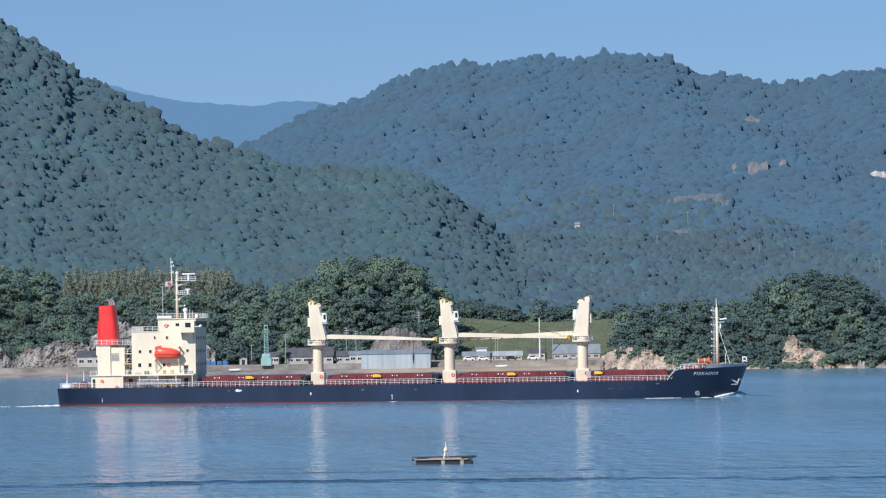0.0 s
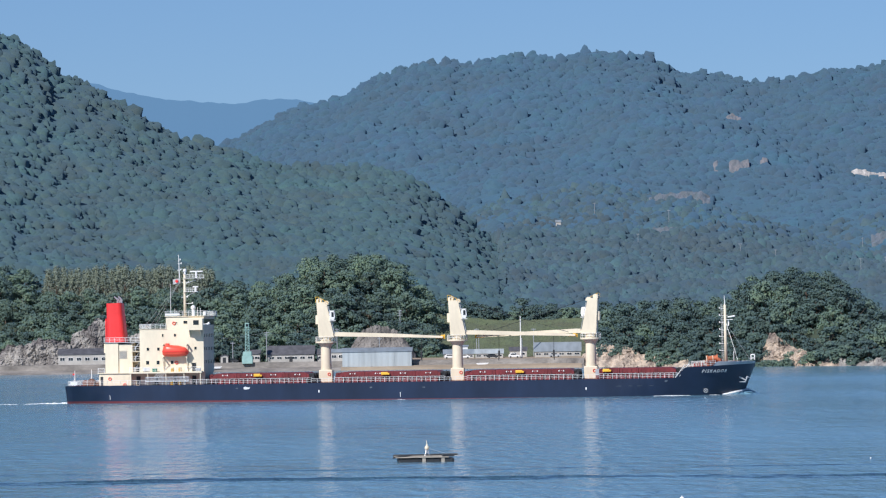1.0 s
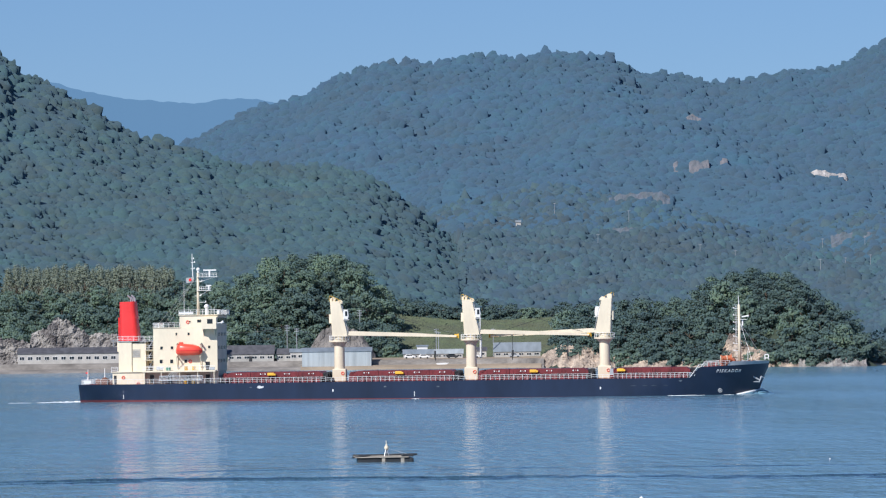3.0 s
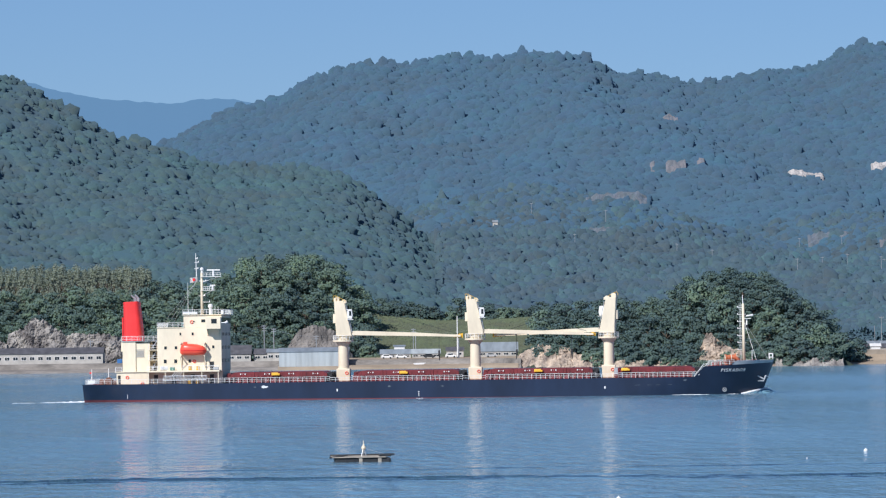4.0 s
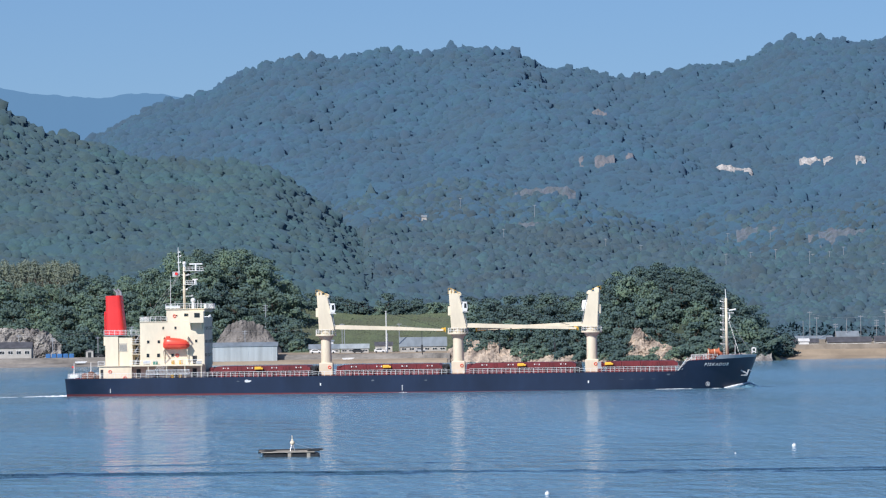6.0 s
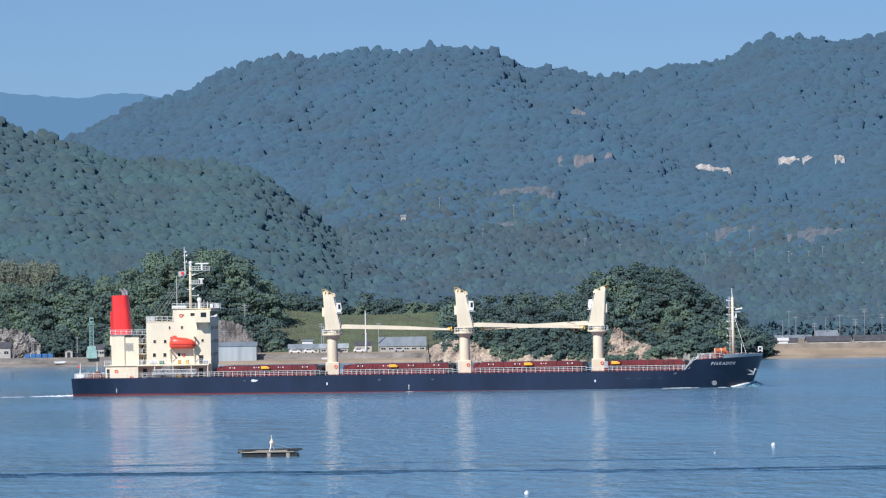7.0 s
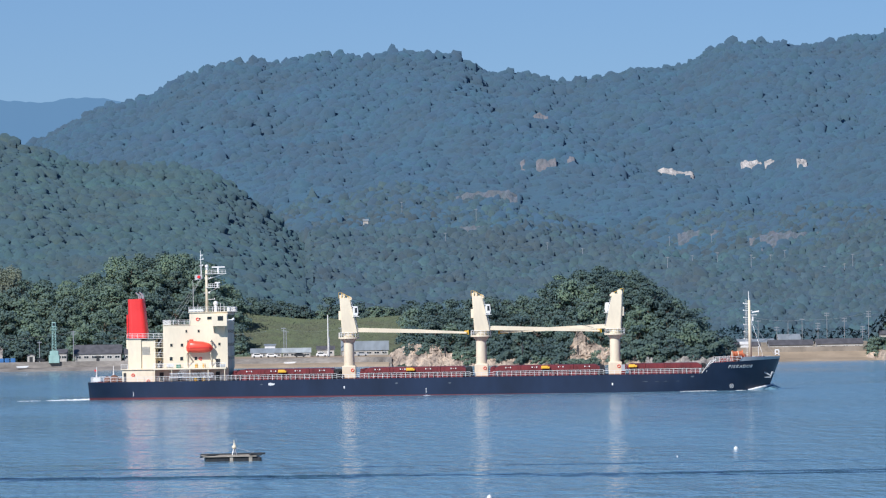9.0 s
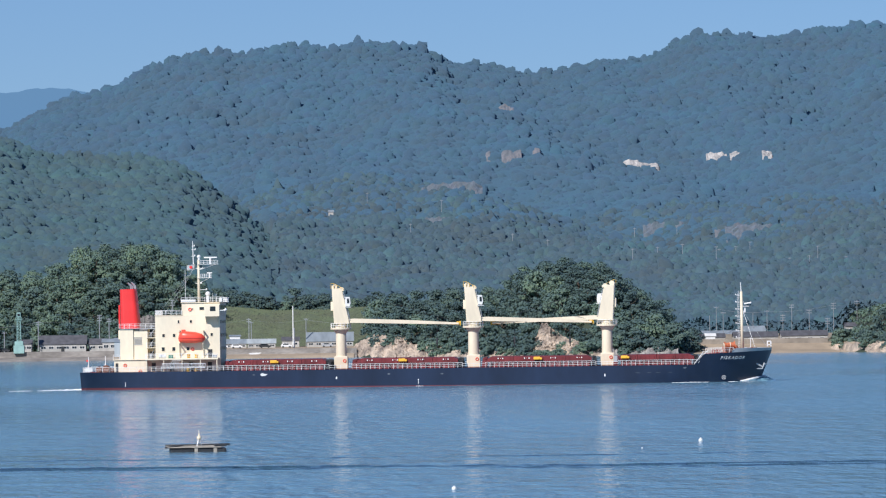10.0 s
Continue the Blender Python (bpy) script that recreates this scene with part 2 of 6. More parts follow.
def spot(bearing, rise, dist):
    return Vector((bearing / SIGHT * dist, dist, EYE[2] + rise / SIGHT * dist))


def quick_mesh(name, verts, tris, mat, smooth=True, normals=None):
    me = bpy.data.meshes.new(name)
    me.vertices.add(len(verts))
    me.vertices.foreach_set("co", np.asarray(verts, np.float32).ravel())
    n = len(tris)
    me.loops.add(3 * n)
    me.loops.foreach_set("vertex_index", np.asarray(tris, np.int32).ravel())
    me.polygons.add(n)
    me.polygons.foreach_set("loop_start", np.arange(0, 3 * n, 3, dtype=np.int32))
    me.update(calc_edges=True)
    me.materials.append(mat)
    if smooth:
        me.shade_smooth()
    if normals is not None:
        me.attributes.new("custom_normal", 'FLOAT_VECTOR', 'POINT').data.foreach_set("vector", np.asarray(normals, np.float32).ravel())
    return me


# ---- land and water ----
def along(table, x):
    return np.interp(x, [p[0] for p in table], [p[1] for p in table])


NEAR_D, MAIN_D = 3000.0, 4300.0
NEAR_SKY = [(-1250, 640), (-1100, 600), (-999, 553), (-960, 525), (-900, 491), (-860, 453), (-800, 429), (-700, 378), (-650, 352), (-550, 332), (-481, 299),
            (-426, 294), (-381, 282), (-301, 276), (-241, 255), (-201, 220), (-152, 184), (-122, 153), (-83, 113), (-43, 72), (20, 20), (80, -10), (2000, -12)]
MAIN_SKY = [(-1500, 300), (-700, 270), (-530, 350), (-480, 379), (-419, 403), (-359, 412), (-298, 448), (-238, 466), (-178, 473), (-128, 472), (-77, 483), (33, 476),
            (73, 488), (123, 483), (182, 476), (227, 448), (302, 444), (371, 428), (441, 437), (492, 449), (558, 450), (599, 461), (659, 492), (780, 491), (830, 485),
            (880, 497), (941, 507), (1009, 508), (1500, 520)]


def ridge(table, dist, trees):
    return [(b / SIGHT * dist, max(2.0, EYE[2] + e / SIGHT * dist - trees)) for b, e in table]


NEAR_RIDGE, MAIN_RIDGE = ridge(NEAR_SKY, NEAR_D, 7), ridge(MAIN_SKY, MAIN_D, 9)
# crest of the wooded mounds behind the shore: x, height, depth of the crest
WEST_CREST = [(-400, 36), (-228, 35), (-218, 32), (-205, 28), (-190, 27), (-125, 26.5), (-112, 25.5), (-100, 27), (-92, 34), (-80, 35), (-68, 33), (-58, 29), (-50, 22), (-40, 19), (-20, 17), (0, 17), (24, 18), (34, 14), (60, 10), (160, 5), (600, 4)]
EAST_CREST = [(0, 0), (14, 0), (23, 12), (40, 14), (67, 15), (75, 21.5), (86, 24.5), (97, 25.5), (102, 23), (110, 18), (118, 12), (123, 8), (130, 3), (137, 0), (600, 0)]
EDGE_CREST = [(0, 0), (185, 0), (190, 2), (197, 5), (203, 13), (225, 20), (400, 24)]
SHORE = [(-600, 1925), (-210, 1905), (-130, 1900), (0, 1895), (20, 1862), (110, 1775), (125, 1765), (130, 1825), (188, 1825), (194, 1790), (210, 1770), (600, 1760)]


def smooth01(t):
    t = np.clip(t, 0, 1)
    return t * t * (3 - 2 * t)


def land_z(x, y):
    """Height of the ground, for arrays."""
    x, y = np.asarray(x, float), np.asarray(y, float)
    shore = along(SHORE, x)
    base = 3.3 * smooth01((y - shore - 4) / 10) + 6 * np.clip((y - 2050) / 450, 0, 1) - 1.5 * (y < shore)
    s = np.clip((y - 2250) / (NEAR_D - 2250), 0, 1)
    near = along(NEAR_RIDGE, x * NEAR_D / np.maximum(y, 2250) * 0.5 + x * 0.5) * (0.55 * s + 0.45 * s ** 2)
    near = np.where(y > NEAR_D, along(NEAR_RIDGE, x) * np.clip(1 - (y - NEAR_D) / 500, 0, 1), near)
    s = np.clip((y - 2350) / (MAIN_D - 2350), 0, 1)
    main = along(MAIN_RIDGE, x) * (0.42 * s + 0.58 * s ** 2.2)
    main = np.where(y > MAIN_D, along(MAIN_RIDGE, x) * np.clip(1 - (y - MAIN_D) / 900, 0, 1), main)
    folds = np.sin(x * 0.021 + y * 0.004) * np.sin(y * 0.0061 + x * 0.007) * 13 * np.clip((y - 2500) / 600, 0, 1) * np.clip((4250 - y) / 500, 0, 1)
    west = along(WEST_CREST, x) * smooth01((y - 1945) / 85) * (1 - 0.6 * smooth01((y - 2080) / 120))
    east = along(EAST_CREST, x) * smooth01((y - shore - 4) / 45) * (1 - smooth01((y - shore - 110) / 80))
    edge = along(EDGE_CREST, x) * smooth01((y - shore - 3) / 50) * (1 - smooth01((y - shore - 130) / 120))
    top = np.maximum.reduce([base, base * 0.5 + near + folds * 0.5, base * 0.5 + main + folds, west, east, edge])
    return np.where(y < shore + 2, -1.5, top)


def build_ground():
    xs = np.linspace(-1100, 1100, 276)
    ys = np.concatenate([np.linspace(1740, 2120, 96), np.linspace(2130, 4900, 150)])
    X, Y = np.meshgrid(xs, ys)
    Z = land_z(X, Y) - 18 * smooth01((Y - 2260) / 400)
    v = np.stack([X, Y, Z], -1).reshape(-1, 3)
    nx, ny = len(xs), len(ys)
    i = (np.arange(ny - 1)[:, None] * nx + np.arange(nx - 1)[None, :]).ravel()
    t = np.concatenate([np.stack([i, i + 1, i + nx + 1], 1), np.stack([i, i + nx + 1, i + nx], 1)])
    ob = new("ground", quick_mesh("ground", v, t, SOIL))
    tagged(ob, "dark soil and undergrowth of wooded coastal hills", "ground", kind="structure")


build_ground()


def build_water():
    xs = np.concatenate([[-4000, -1500], np.linspace(-130, 130, 27), [1500, 4000]])
    ys = np.concatenate([[-1500, -100], np.linspace(200, 565, 40), np.linspace(568, 1960, 60)])
    X, Y = np.meshgrid(xs, ys)
    Z = np.zeros_like(X)
    v = np.stack([X, Y, Z], -1).reshape(-1, 3)
    nx, ny = len(xs), len(ys)
    i = (np.arange(ny - 1)[:, None] * nx + np.arange(nx - 1)[None, :]).ravel()
    t = np.concatenate([np.stack([i, i + 1, i + nx + 1], 1), np.stack([i, i + nx + 1, i + nx], 1)])
    ob = new("water", quick_mesh("water", v, t, WATER))
    tagged(ob, "calm blue strait water with fine ripples", "sea", kind="structure")


build_water()


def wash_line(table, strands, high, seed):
    """Low broken ripples of an old wake lying across the water, their dark faces coloured in."""
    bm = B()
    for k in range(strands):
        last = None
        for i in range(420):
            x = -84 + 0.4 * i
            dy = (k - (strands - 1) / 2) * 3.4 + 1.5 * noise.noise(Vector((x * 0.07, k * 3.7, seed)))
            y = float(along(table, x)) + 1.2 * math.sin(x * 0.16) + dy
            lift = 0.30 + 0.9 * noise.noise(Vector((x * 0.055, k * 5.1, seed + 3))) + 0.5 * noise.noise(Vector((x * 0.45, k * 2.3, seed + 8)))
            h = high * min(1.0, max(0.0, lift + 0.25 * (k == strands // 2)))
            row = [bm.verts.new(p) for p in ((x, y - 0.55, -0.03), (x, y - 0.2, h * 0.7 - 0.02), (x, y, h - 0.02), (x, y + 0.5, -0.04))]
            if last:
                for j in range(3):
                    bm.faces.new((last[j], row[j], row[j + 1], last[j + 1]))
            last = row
    ob = new("wash_line", mesh_of(bm, "wash_line", SHADEWATER, True))
    tagged(ob, "broken ripples of an old wake, their shade painted dark", "ripples", kind="stuff")


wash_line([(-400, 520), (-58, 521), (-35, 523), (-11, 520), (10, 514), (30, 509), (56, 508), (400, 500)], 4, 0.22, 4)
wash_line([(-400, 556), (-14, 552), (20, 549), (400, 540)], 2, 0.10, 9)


# ---- woods on the hills ----
def unit(v):
    return v / np.maximum(np.linalg.norm(v, axis=1, keepdims=True), 1e-6)


def sphere_points(rng, n, low=-1.0):
    z = rng.uniform(low, 1.0, n)
    a = rng.uniform(0, 2 * math.pi, n)
    r = np.sqrt(np.clip(1 - z * z, 0, 1))
    return np.stack([r * np.cos(a), r * np.sin(a), z], 1)


def sprays(rng, at, out, size, loose=0.6, quads=False, droop=0.0):
    """Leaf sprays: a pointed blade or a four-cornered tuft at each point, facing roughly outwards.
    Each carries the lie of the crown as its normal."""
    n = len(at)
    face = unit(out + loose * rng.normal(size=(n, 3)))
    side = unit(np.cross(face, rng.normal(size=(n, 3))))
    up = np.cross(face, side)
    size = (size * rng.uniform(0.6, 1.3, n))[:, None]
    at = at - np.array([0, 0, droop]) * size
    long = rng.uniform(0.8, 1.4, n)[:, None]
    if quads:
        ring = [at - side * size, at - up * size * long * 0.7, at + side * size, at + up * size * long]
        order = [[0, 1, 2], [0, 2, 3]]
    else:
        ring = [at - side * size - up * size * 0.6, at + side * size - up * size * 0.6, at + up * size * long * 1.2]
        order = [[0, 1, 2]]
    k = len(ring)
    v = np.stack(ring, 1).reshape(-1, 3)
    t = np.concatenate([np.arange(n)[:, None] * k + np.array(o)[None, :] for o in order])
    return v, t, np.repeat(out, k, axis=0)


def rough_dome(seed, rugged, around, rings):
    """A rounded, uneven crown whose skirt reaches down among its neighbours."""
    rng = random.Random(seed)
    off = Vector((rng.uniform(-50, 50), rng.uniform(-50, 50), rng.uniform(-50, 50)))
    dirs = [Vector((0, 0, 1))]
    for j, p in enumerate(rings):
        for i in range(around):
            a = (i + 0.5 * (j % 2) + rng.uniform(-0.15, 0.15)) / around * 2 * math.pi
            dirs.append(Vector((math.sin(p) * math.cos(a), math.sin(p) * math.sin(a), math.cos(p))))
    pts = np.array([(d * (1 + rugged * (0.55 * noise.noise(d * 1.7 + off) + 0.35 * noise.noise(d * 4.0 + off))))[:] for d in dirs])
    last = 1 + around * (len(rings) - 1)
    pts[last:, 2] = -1.1
    tri = [(0, 1 + i, 1 + (i + 1) % around) for i in range(around)]
    for j in range(len(rings) - 1):
        p, q = 1 + j * around, 1 + (j + 1) * around
        for i in range(around):
            k = (i + 1) % around
            if j % 2 == 0:
                tri += [(p + i, q + i, p + k), (p + k, q + i, q + k)]
            else:
                tri += [(p + i, q + i, q + k), (p + i, q + k, p + k)]
    tri = np.array(tri)
    face = np.cross(pts[tri[:, 1]] - pts[tri[:, 0]], pts[tri[:, 2]] - pts[tri[:, 0]])
    lie = np.zeros_like(pts)
    for k in range(3):
        np.add.at(lie, tri[:, k], face)
    return pts, tri, unit(0.65 * unit(lie) + 0.4 * unit(pts) + np.array([0, 0, 0.2]))


def crown_shapes(count, seed, leaves, leaf, rugged=0.6, around=7, rings=(0.45, 0.9, 1.3, 1.65)):
    """Crowns of a wood seen from afar: a rough dome edged with a few leaf sprays."""
    out = []
    for k in range(count):
        rng = np.random.default_rng(seed * 100 + k)
        v0, t0, n0 = rough_dome(seed * 31 + k, rugged, around, rings)
        d = sphere_points(rng, leaves, 0.2)
        v1, t1, n1 = sprays(rng, d * np.array([0.95, 0.95, 0.98]), unit(d + np.array([0, 0, 0.3])), np.full(leaves, leaf), 0.2)
        out.append((np.concatenate([v0, v1]), np.concatenate([t0, t1 + len(v0)]), np.concatenate([n0, n1])))
    return out


def bush_shapes(count, seed, leaves, leaf):
    """Bushes seen from nearer: leaf sprays gathered on a few boughs over a full heart."""
    out = []
    for k in range(count):
        rng = np.random.default_rng(seed * 100 + k)
        heart = leaves // 3
        boughs = sphere_points(rng, 6, 0.0) * np.array([0.62, 0.62, 0.5])
        pick = rng.integers(0, 6, leaves - heart)
        d = np.concatenate([sphere_points(rng, heart, -0.2), sphere_points(rng, leaves - heart, -0.4)])
        at = np.concatenate([d[:heart] * 0.72, boughs[pick] + d[heart:] * rng.uniform(0.36, 0.52, leaves - heart)[:, None]])
        lie = unit(0.45 * d + 0.7 * unit(at) + np.array([0, 0, 0.25]))
        out.append(sprays(rng, at, lie, np.full(leaves, leaf), 0.4))
    return out


def spurs(x, y):
    """Low spurs and gullies running down the slopes, fading out at the ridges."""
    top = np.where(near_main(x, y), NEAR_D, MAIN_D)
    fade = smooth01((y - 2300) / 500) * smooth01((top - 60 - y) / 260)
    crest = np.where(near_main(x, y), 1.0, 2.3) * smooth01((y - top + 520) / 400)
    return -crest + fade * (17.0 * bumps(x + 0.1 * y, y * 0.4, 105.0, 81) + 9.0 * bumps(x - 0.15 * y, y * 0.5, 52.0, 82) - 13.0)


def swell(x, y):
    """The slow rise and fall of the roof of the woods."""
    return 2.6 * bumps(x, y, 38.0, 77) + 1.5 * bumps(x + 7, y, 17.0, 78) - 1.6 + spurs(x, y)


def forest(name, label, mat, places, shapes, seed, lift=0.9, roll=True):
    """One mesh of many tree crowns; places: x, y, radius, height."""
    rng = np.random.default_rng(seed)
    V, T, N, base = [], [], [], 0
    zs = land_z(places[:, 0], places[:, 1])
    if roll:
        zs = zs + swell(places[:, 0], places[:, 1])
    for (x, y, r, h), z in zip(places, zs):
        sv, st, sn = shapes[rng.integers(len(shapes))]
        a = rng.uniform(0, 6.283)
        c, s = math.cos(a), math.sin(a)
        turn = np.array([[c, s, 0], [-s, c, 0], [0, 0, 1]])
        V.append((sv * (r * rng.uniform(0.85, 1.2), r * rng.uniform(0.85, 1.2), h)) @ turn + (x, y, z + lift + h * 0.12))
        N.append(sn @ turn)
        T.append(st + base)
        base += len(sv)
    ob = new(name, quick_mesh(name, np.concatenate(V), np.concatenate(T), mat, True, np.concatenate(N)))
    return tagged(ob, label, "forest", kind="stuff")


def scatter(n, x0, x1, y0, y1, keep, seed, r0, r1, lean=1.0, flat=0.45):
    rng = np.random.default_rng(seed)
    x, y = rng.uniform(x0, x1, n), y0 + (y1 - y0) * rng.random(n) ** lean
    ok = keep(x, y)
    x, y = x[ok], y[ok]
    r = (r0 + (r1 - r0) * rng.random(len(x)) ** 1.4) * np.clip(y / 3500, 0.78, 1.1) * (1 + 0.25 * (rng.random(len(x)) > 0.93))
    return np.stack([x, y, r, r * rng.uniform(0.75, 1.5, len(x)) * flat], 1)


def near_main(x, y):
    s = np.clip((y - 2250) / (NEAR_D - 2250), 0, 1)
    near = along(NEAR_RIDGE, x * NEAR_D / np.maximum(y, 2250) * 0.5 + x * 0.5) * (0.55 * s + 0.45 * s ** 2)
    s = np.clip((y - 2350) / (MAIN_D - 2350), 0, 1)
    return near > along(MAIN_RIDGE, x) * (0.42 * s + 0.58 * s ** 2.2)


def bumps(x, y, cell, seed):
    """Rounded crowns on a jittered grid: the height of the crown over each point, 0 to 1, with a random share for each crown."""
    rng = np.random.default_rng(seed)
    n = 512
    jx, jy, amp = rng.random((n, n)), rng.random((n, n)), rng.uniform(0.45, 1.0, (n, n))
    gx, gy = np.floor(x / cell).astype(int), np.floor(y / cell).astype(int)
    best = np.zeros_like(x)
    for dx in (-1, 0, 1):
        for dy in (-1, 0, 1):
            cx, cy = gx + dx, gy + dy
            i, j = cx % n, cy % n
            d2 = ((cx + jx[i, j]) * cell - x) ** 2 + ((cy + jy[i, j]) * cell - y) ** 2
            best = np.maximum(best, amp[i, j] * np.sqrt(np.clip(1 - d2 / (0.95 * cell) ** 2, 0, 1)))
    return best


def canopy(name, label, mat, x0, x1, y0, y1, step_x, step_y, keep, cell, seed, lift, fade=True):
    """The closed roof of a wood, one sheet of crowns over the slope."""
    xs, ys = np.arange(x0, x1, step_x), np.arange(y0, y1, step_y)
    X, Y = np.meshgrid(xs, ys)
    rng = np.random.default_rng(seed)
    X = X + rng.uniform(-0.4, 0.4, X.shape) * step_x
    Y = Y + rng.uniform(-0.4, 0.4, Y.shape) * step_y
    Z = land_z(X, Y) + lift + swell(X, Y) + 0.3 * cell * bumps(X, Y, cell, seed + 1) + 0.06 * cell * bumps(X, Y, cell * 0.5, seed + 2)
    ground = land_z(X, Y) - 0.5
    if fade:
        Z = ground + (Z - ground) * smooth01((Y - y0) / 40)
    v = np.stack([X, Y, Z], -1).reshape(-1, 3)
    nx, ny = len(xs), len(ys)
    i = (np.arange(ny - 1)[:, None] * nx + np.arange(nx - 1)[None, :]).ravel()
    i = i[keep(X.ravel()[i], Y.ravel()[i])]
    t = np.concatenate([np.stack([i, i + 1, i + nx + 1], 1), np.stack([i, i + nx + 1, i + nx], 1)])
    used, t = np.unique(t, return_inverse=True)
    ob = new(name, quick_mesh(name, v[used], t.reshape(-1, 3), mat))
    return tagged(ob, label, "forest", kind="stuff")


def on_near(x, y):
    return near_main(x, y) & (np.abs(x) < 0.117 * y)


def on_far(x, y):
    return ~near_main(x, y) & (np.abs(x) < 0.117 * y) & (x > -0.075 * y)


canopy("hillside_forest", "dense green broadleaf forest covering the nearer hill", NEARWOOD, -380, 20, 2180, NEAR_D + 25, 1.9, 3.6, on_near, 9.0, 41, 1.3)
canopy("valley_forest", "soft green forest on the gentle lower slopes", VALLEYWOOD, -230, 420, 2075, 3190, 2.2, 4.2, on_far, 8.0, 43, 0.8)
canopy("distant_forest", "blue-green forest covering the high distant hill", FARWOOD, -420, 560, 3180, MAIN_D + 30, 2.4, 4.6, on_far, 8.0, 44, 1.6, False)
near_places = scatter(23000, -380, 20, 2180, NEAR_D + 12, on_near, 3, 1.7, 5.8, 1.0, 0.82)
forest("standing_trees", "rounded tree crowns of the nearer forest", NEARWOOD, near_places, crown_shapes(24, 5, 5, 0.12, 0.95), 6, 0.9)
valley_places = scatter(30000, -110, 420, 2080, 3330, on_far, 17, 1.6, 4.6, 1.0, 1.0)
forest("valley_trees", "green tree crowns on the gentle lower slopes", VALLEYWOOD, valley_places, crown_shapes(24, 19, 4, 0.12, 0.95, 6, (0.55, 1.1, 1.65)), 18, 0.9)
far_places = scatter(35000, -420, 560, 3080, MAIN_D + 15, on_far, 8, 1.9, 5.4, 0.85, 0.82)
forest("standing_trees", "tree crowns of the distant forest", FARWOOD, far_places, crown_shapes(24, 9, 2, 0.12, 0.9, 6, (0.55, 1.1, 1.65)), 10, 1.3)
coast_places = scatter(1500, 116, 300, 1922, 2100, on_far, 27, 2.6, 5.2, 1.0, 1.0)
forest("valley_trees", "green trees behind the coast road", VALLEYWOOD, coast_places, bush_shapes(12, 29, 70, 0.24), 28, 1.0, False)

# ---- the ship ----
ship = thing("cargo_ship", "navy blue bulk carrier with cream deckhouse and red funnel, under way", "ship")


def sheer(x):
    return 3.85 + 2.3 * float(smooth01((x - 134.3) / 1.7)) + 0.6 * max(0.0, (x - 136.5) / 14.2)


def stem(z):
    return 147.9 + 0.40 * max(0.0, z)


def half_beam(x, z):
    zc = max(z, -1.0)
    t = min(1.0, max(0.0, (stem(z) - x) / (30 - 1.6 * zc)))
    bow = (1 - (1 - t) ** 2.4) ** 0.75
    f0 = min(0.9, 0.58 + 0.07 * zc)
    aft = f0 + (1 - f0) * float(smooth01((x + 2) / 20))
    return 11.5 * bow * aft


def hull_rows():
    s = list(np.linspace(0, 0.12, 12)) + list(np.linspace(0.16, 0.80, 18)) + list(np.linspace(0.82, 0.885, 8)) + list(np.linspace(0.888, 0.908, 18)) + list(np.linspace(0.92, 1.0, 22))
    return s, list(np.linspace(0, 1, 12))


def build_hull():
    ss, vs = hull_rows()
    bm = B()
    sides = []
    for sign in (-1, 1):
        grid = []
        for s in ss:
            col = []
            for v in vs:
                z = -2.5 + v * (sheer(s * 150.6) + 2.5)
                x = s * stem(z) - 0.45 * (1 - s)
                col.append(bm.verts.new((x, sign * half_beam(x, z), z)))
            grid.append(col)
        for i in range(len(ss) - 1):
            for j in range(len(vs) - 1):
                bm.faces.new((grid[i][j], grid[i + 1][j], grid[i + 1][j + 1], grid[i][j + 1]))
        sides.append(grid)
    a, b = sides
    for j in range(len(vs) - 1):
        bm.faces.new((a[0][j], a[0][j + 1], b[0][j + 1], b[0][j]))
    for i in range(len(ss) - 1):
        bm.faces.new((a[i][0], b[i][0], b[i + 1][0], a[i + 1][0]))
    bmesh.ops.remove_doubles(bm, verts=bm.verts, dist=0.01)
    hull = part("hull", bm, HULL, ship, "navy hull with a red strip at the waterline", smooth=True)
    deck = B()
    cut = [x for x in np.linspace(0.3, 149.5, 90)]
    rows = [(deck.verts.new((x, -half_beam(x, sheer(x)) + 0.1, sheer(x) - 0.06)), deck.verts.new((x, half_beam(x, sheer(x)) - 0.1, sheer(x) - 0.06))) for x in cut]
    for p, q in zip(rows, rows[1:]):
        deck.faces.new((p[0], q[0], q[1], p[1]))
    part("deck", deck, DECKRED, ship, "red painted steel deck")
    return hull


hull = build_hull()


def railing(points, z_of, high, parent=ship, bars=3, step=1.25, r=0.036, mat=WHITE, name="railing"):
    """Posts and bars along a line of (x, y)."""
    bm = B()
    for (x0, y0), (x1, y1) in zip(points, points[1:]):
        run = math.hypot(x1 - x0, y1 - y0)
        n = max(1, round(run / step))
        for k in range(n + 1):
            f = k / n
            x, y = x0 + (x1 - x0) * f, y0 + (y1 - y0) * f
            z = z_of(x)
            box(bm, x - r, x + r, y - r, y + r, z, z + high)
        for b in range(1, bars + 1):
            h = high * b / bars
            tube(bm, (x0, y0, z_of(x0) + h), (x1, y1, z_of(x1) + h), r * (1.2 if b == bars else 0.85), n=5)
    return part(name, bm, mat, parent, smooth=False)


# white scuffs, marks and the name on the starboard side
def side_patch(name, x, z, w, h, mat, label, seed=1):
    rng = random.Random(seed)
    bm = B()
    pts = []
    for k in range(14):
        a = k / 14 * 6.283
        r = rng.uniform(0.6, 1.0)
        px, pz = x + w / 2 * r * math.cos(a), z + h / 2 * r * math.sin(a)
        pts.append(bm.verts.new((px, -half_beam(px, pz) - 0.03, pz)))
    bm.faces.new(pts)
    return part(name, bm, mat, hull, label)


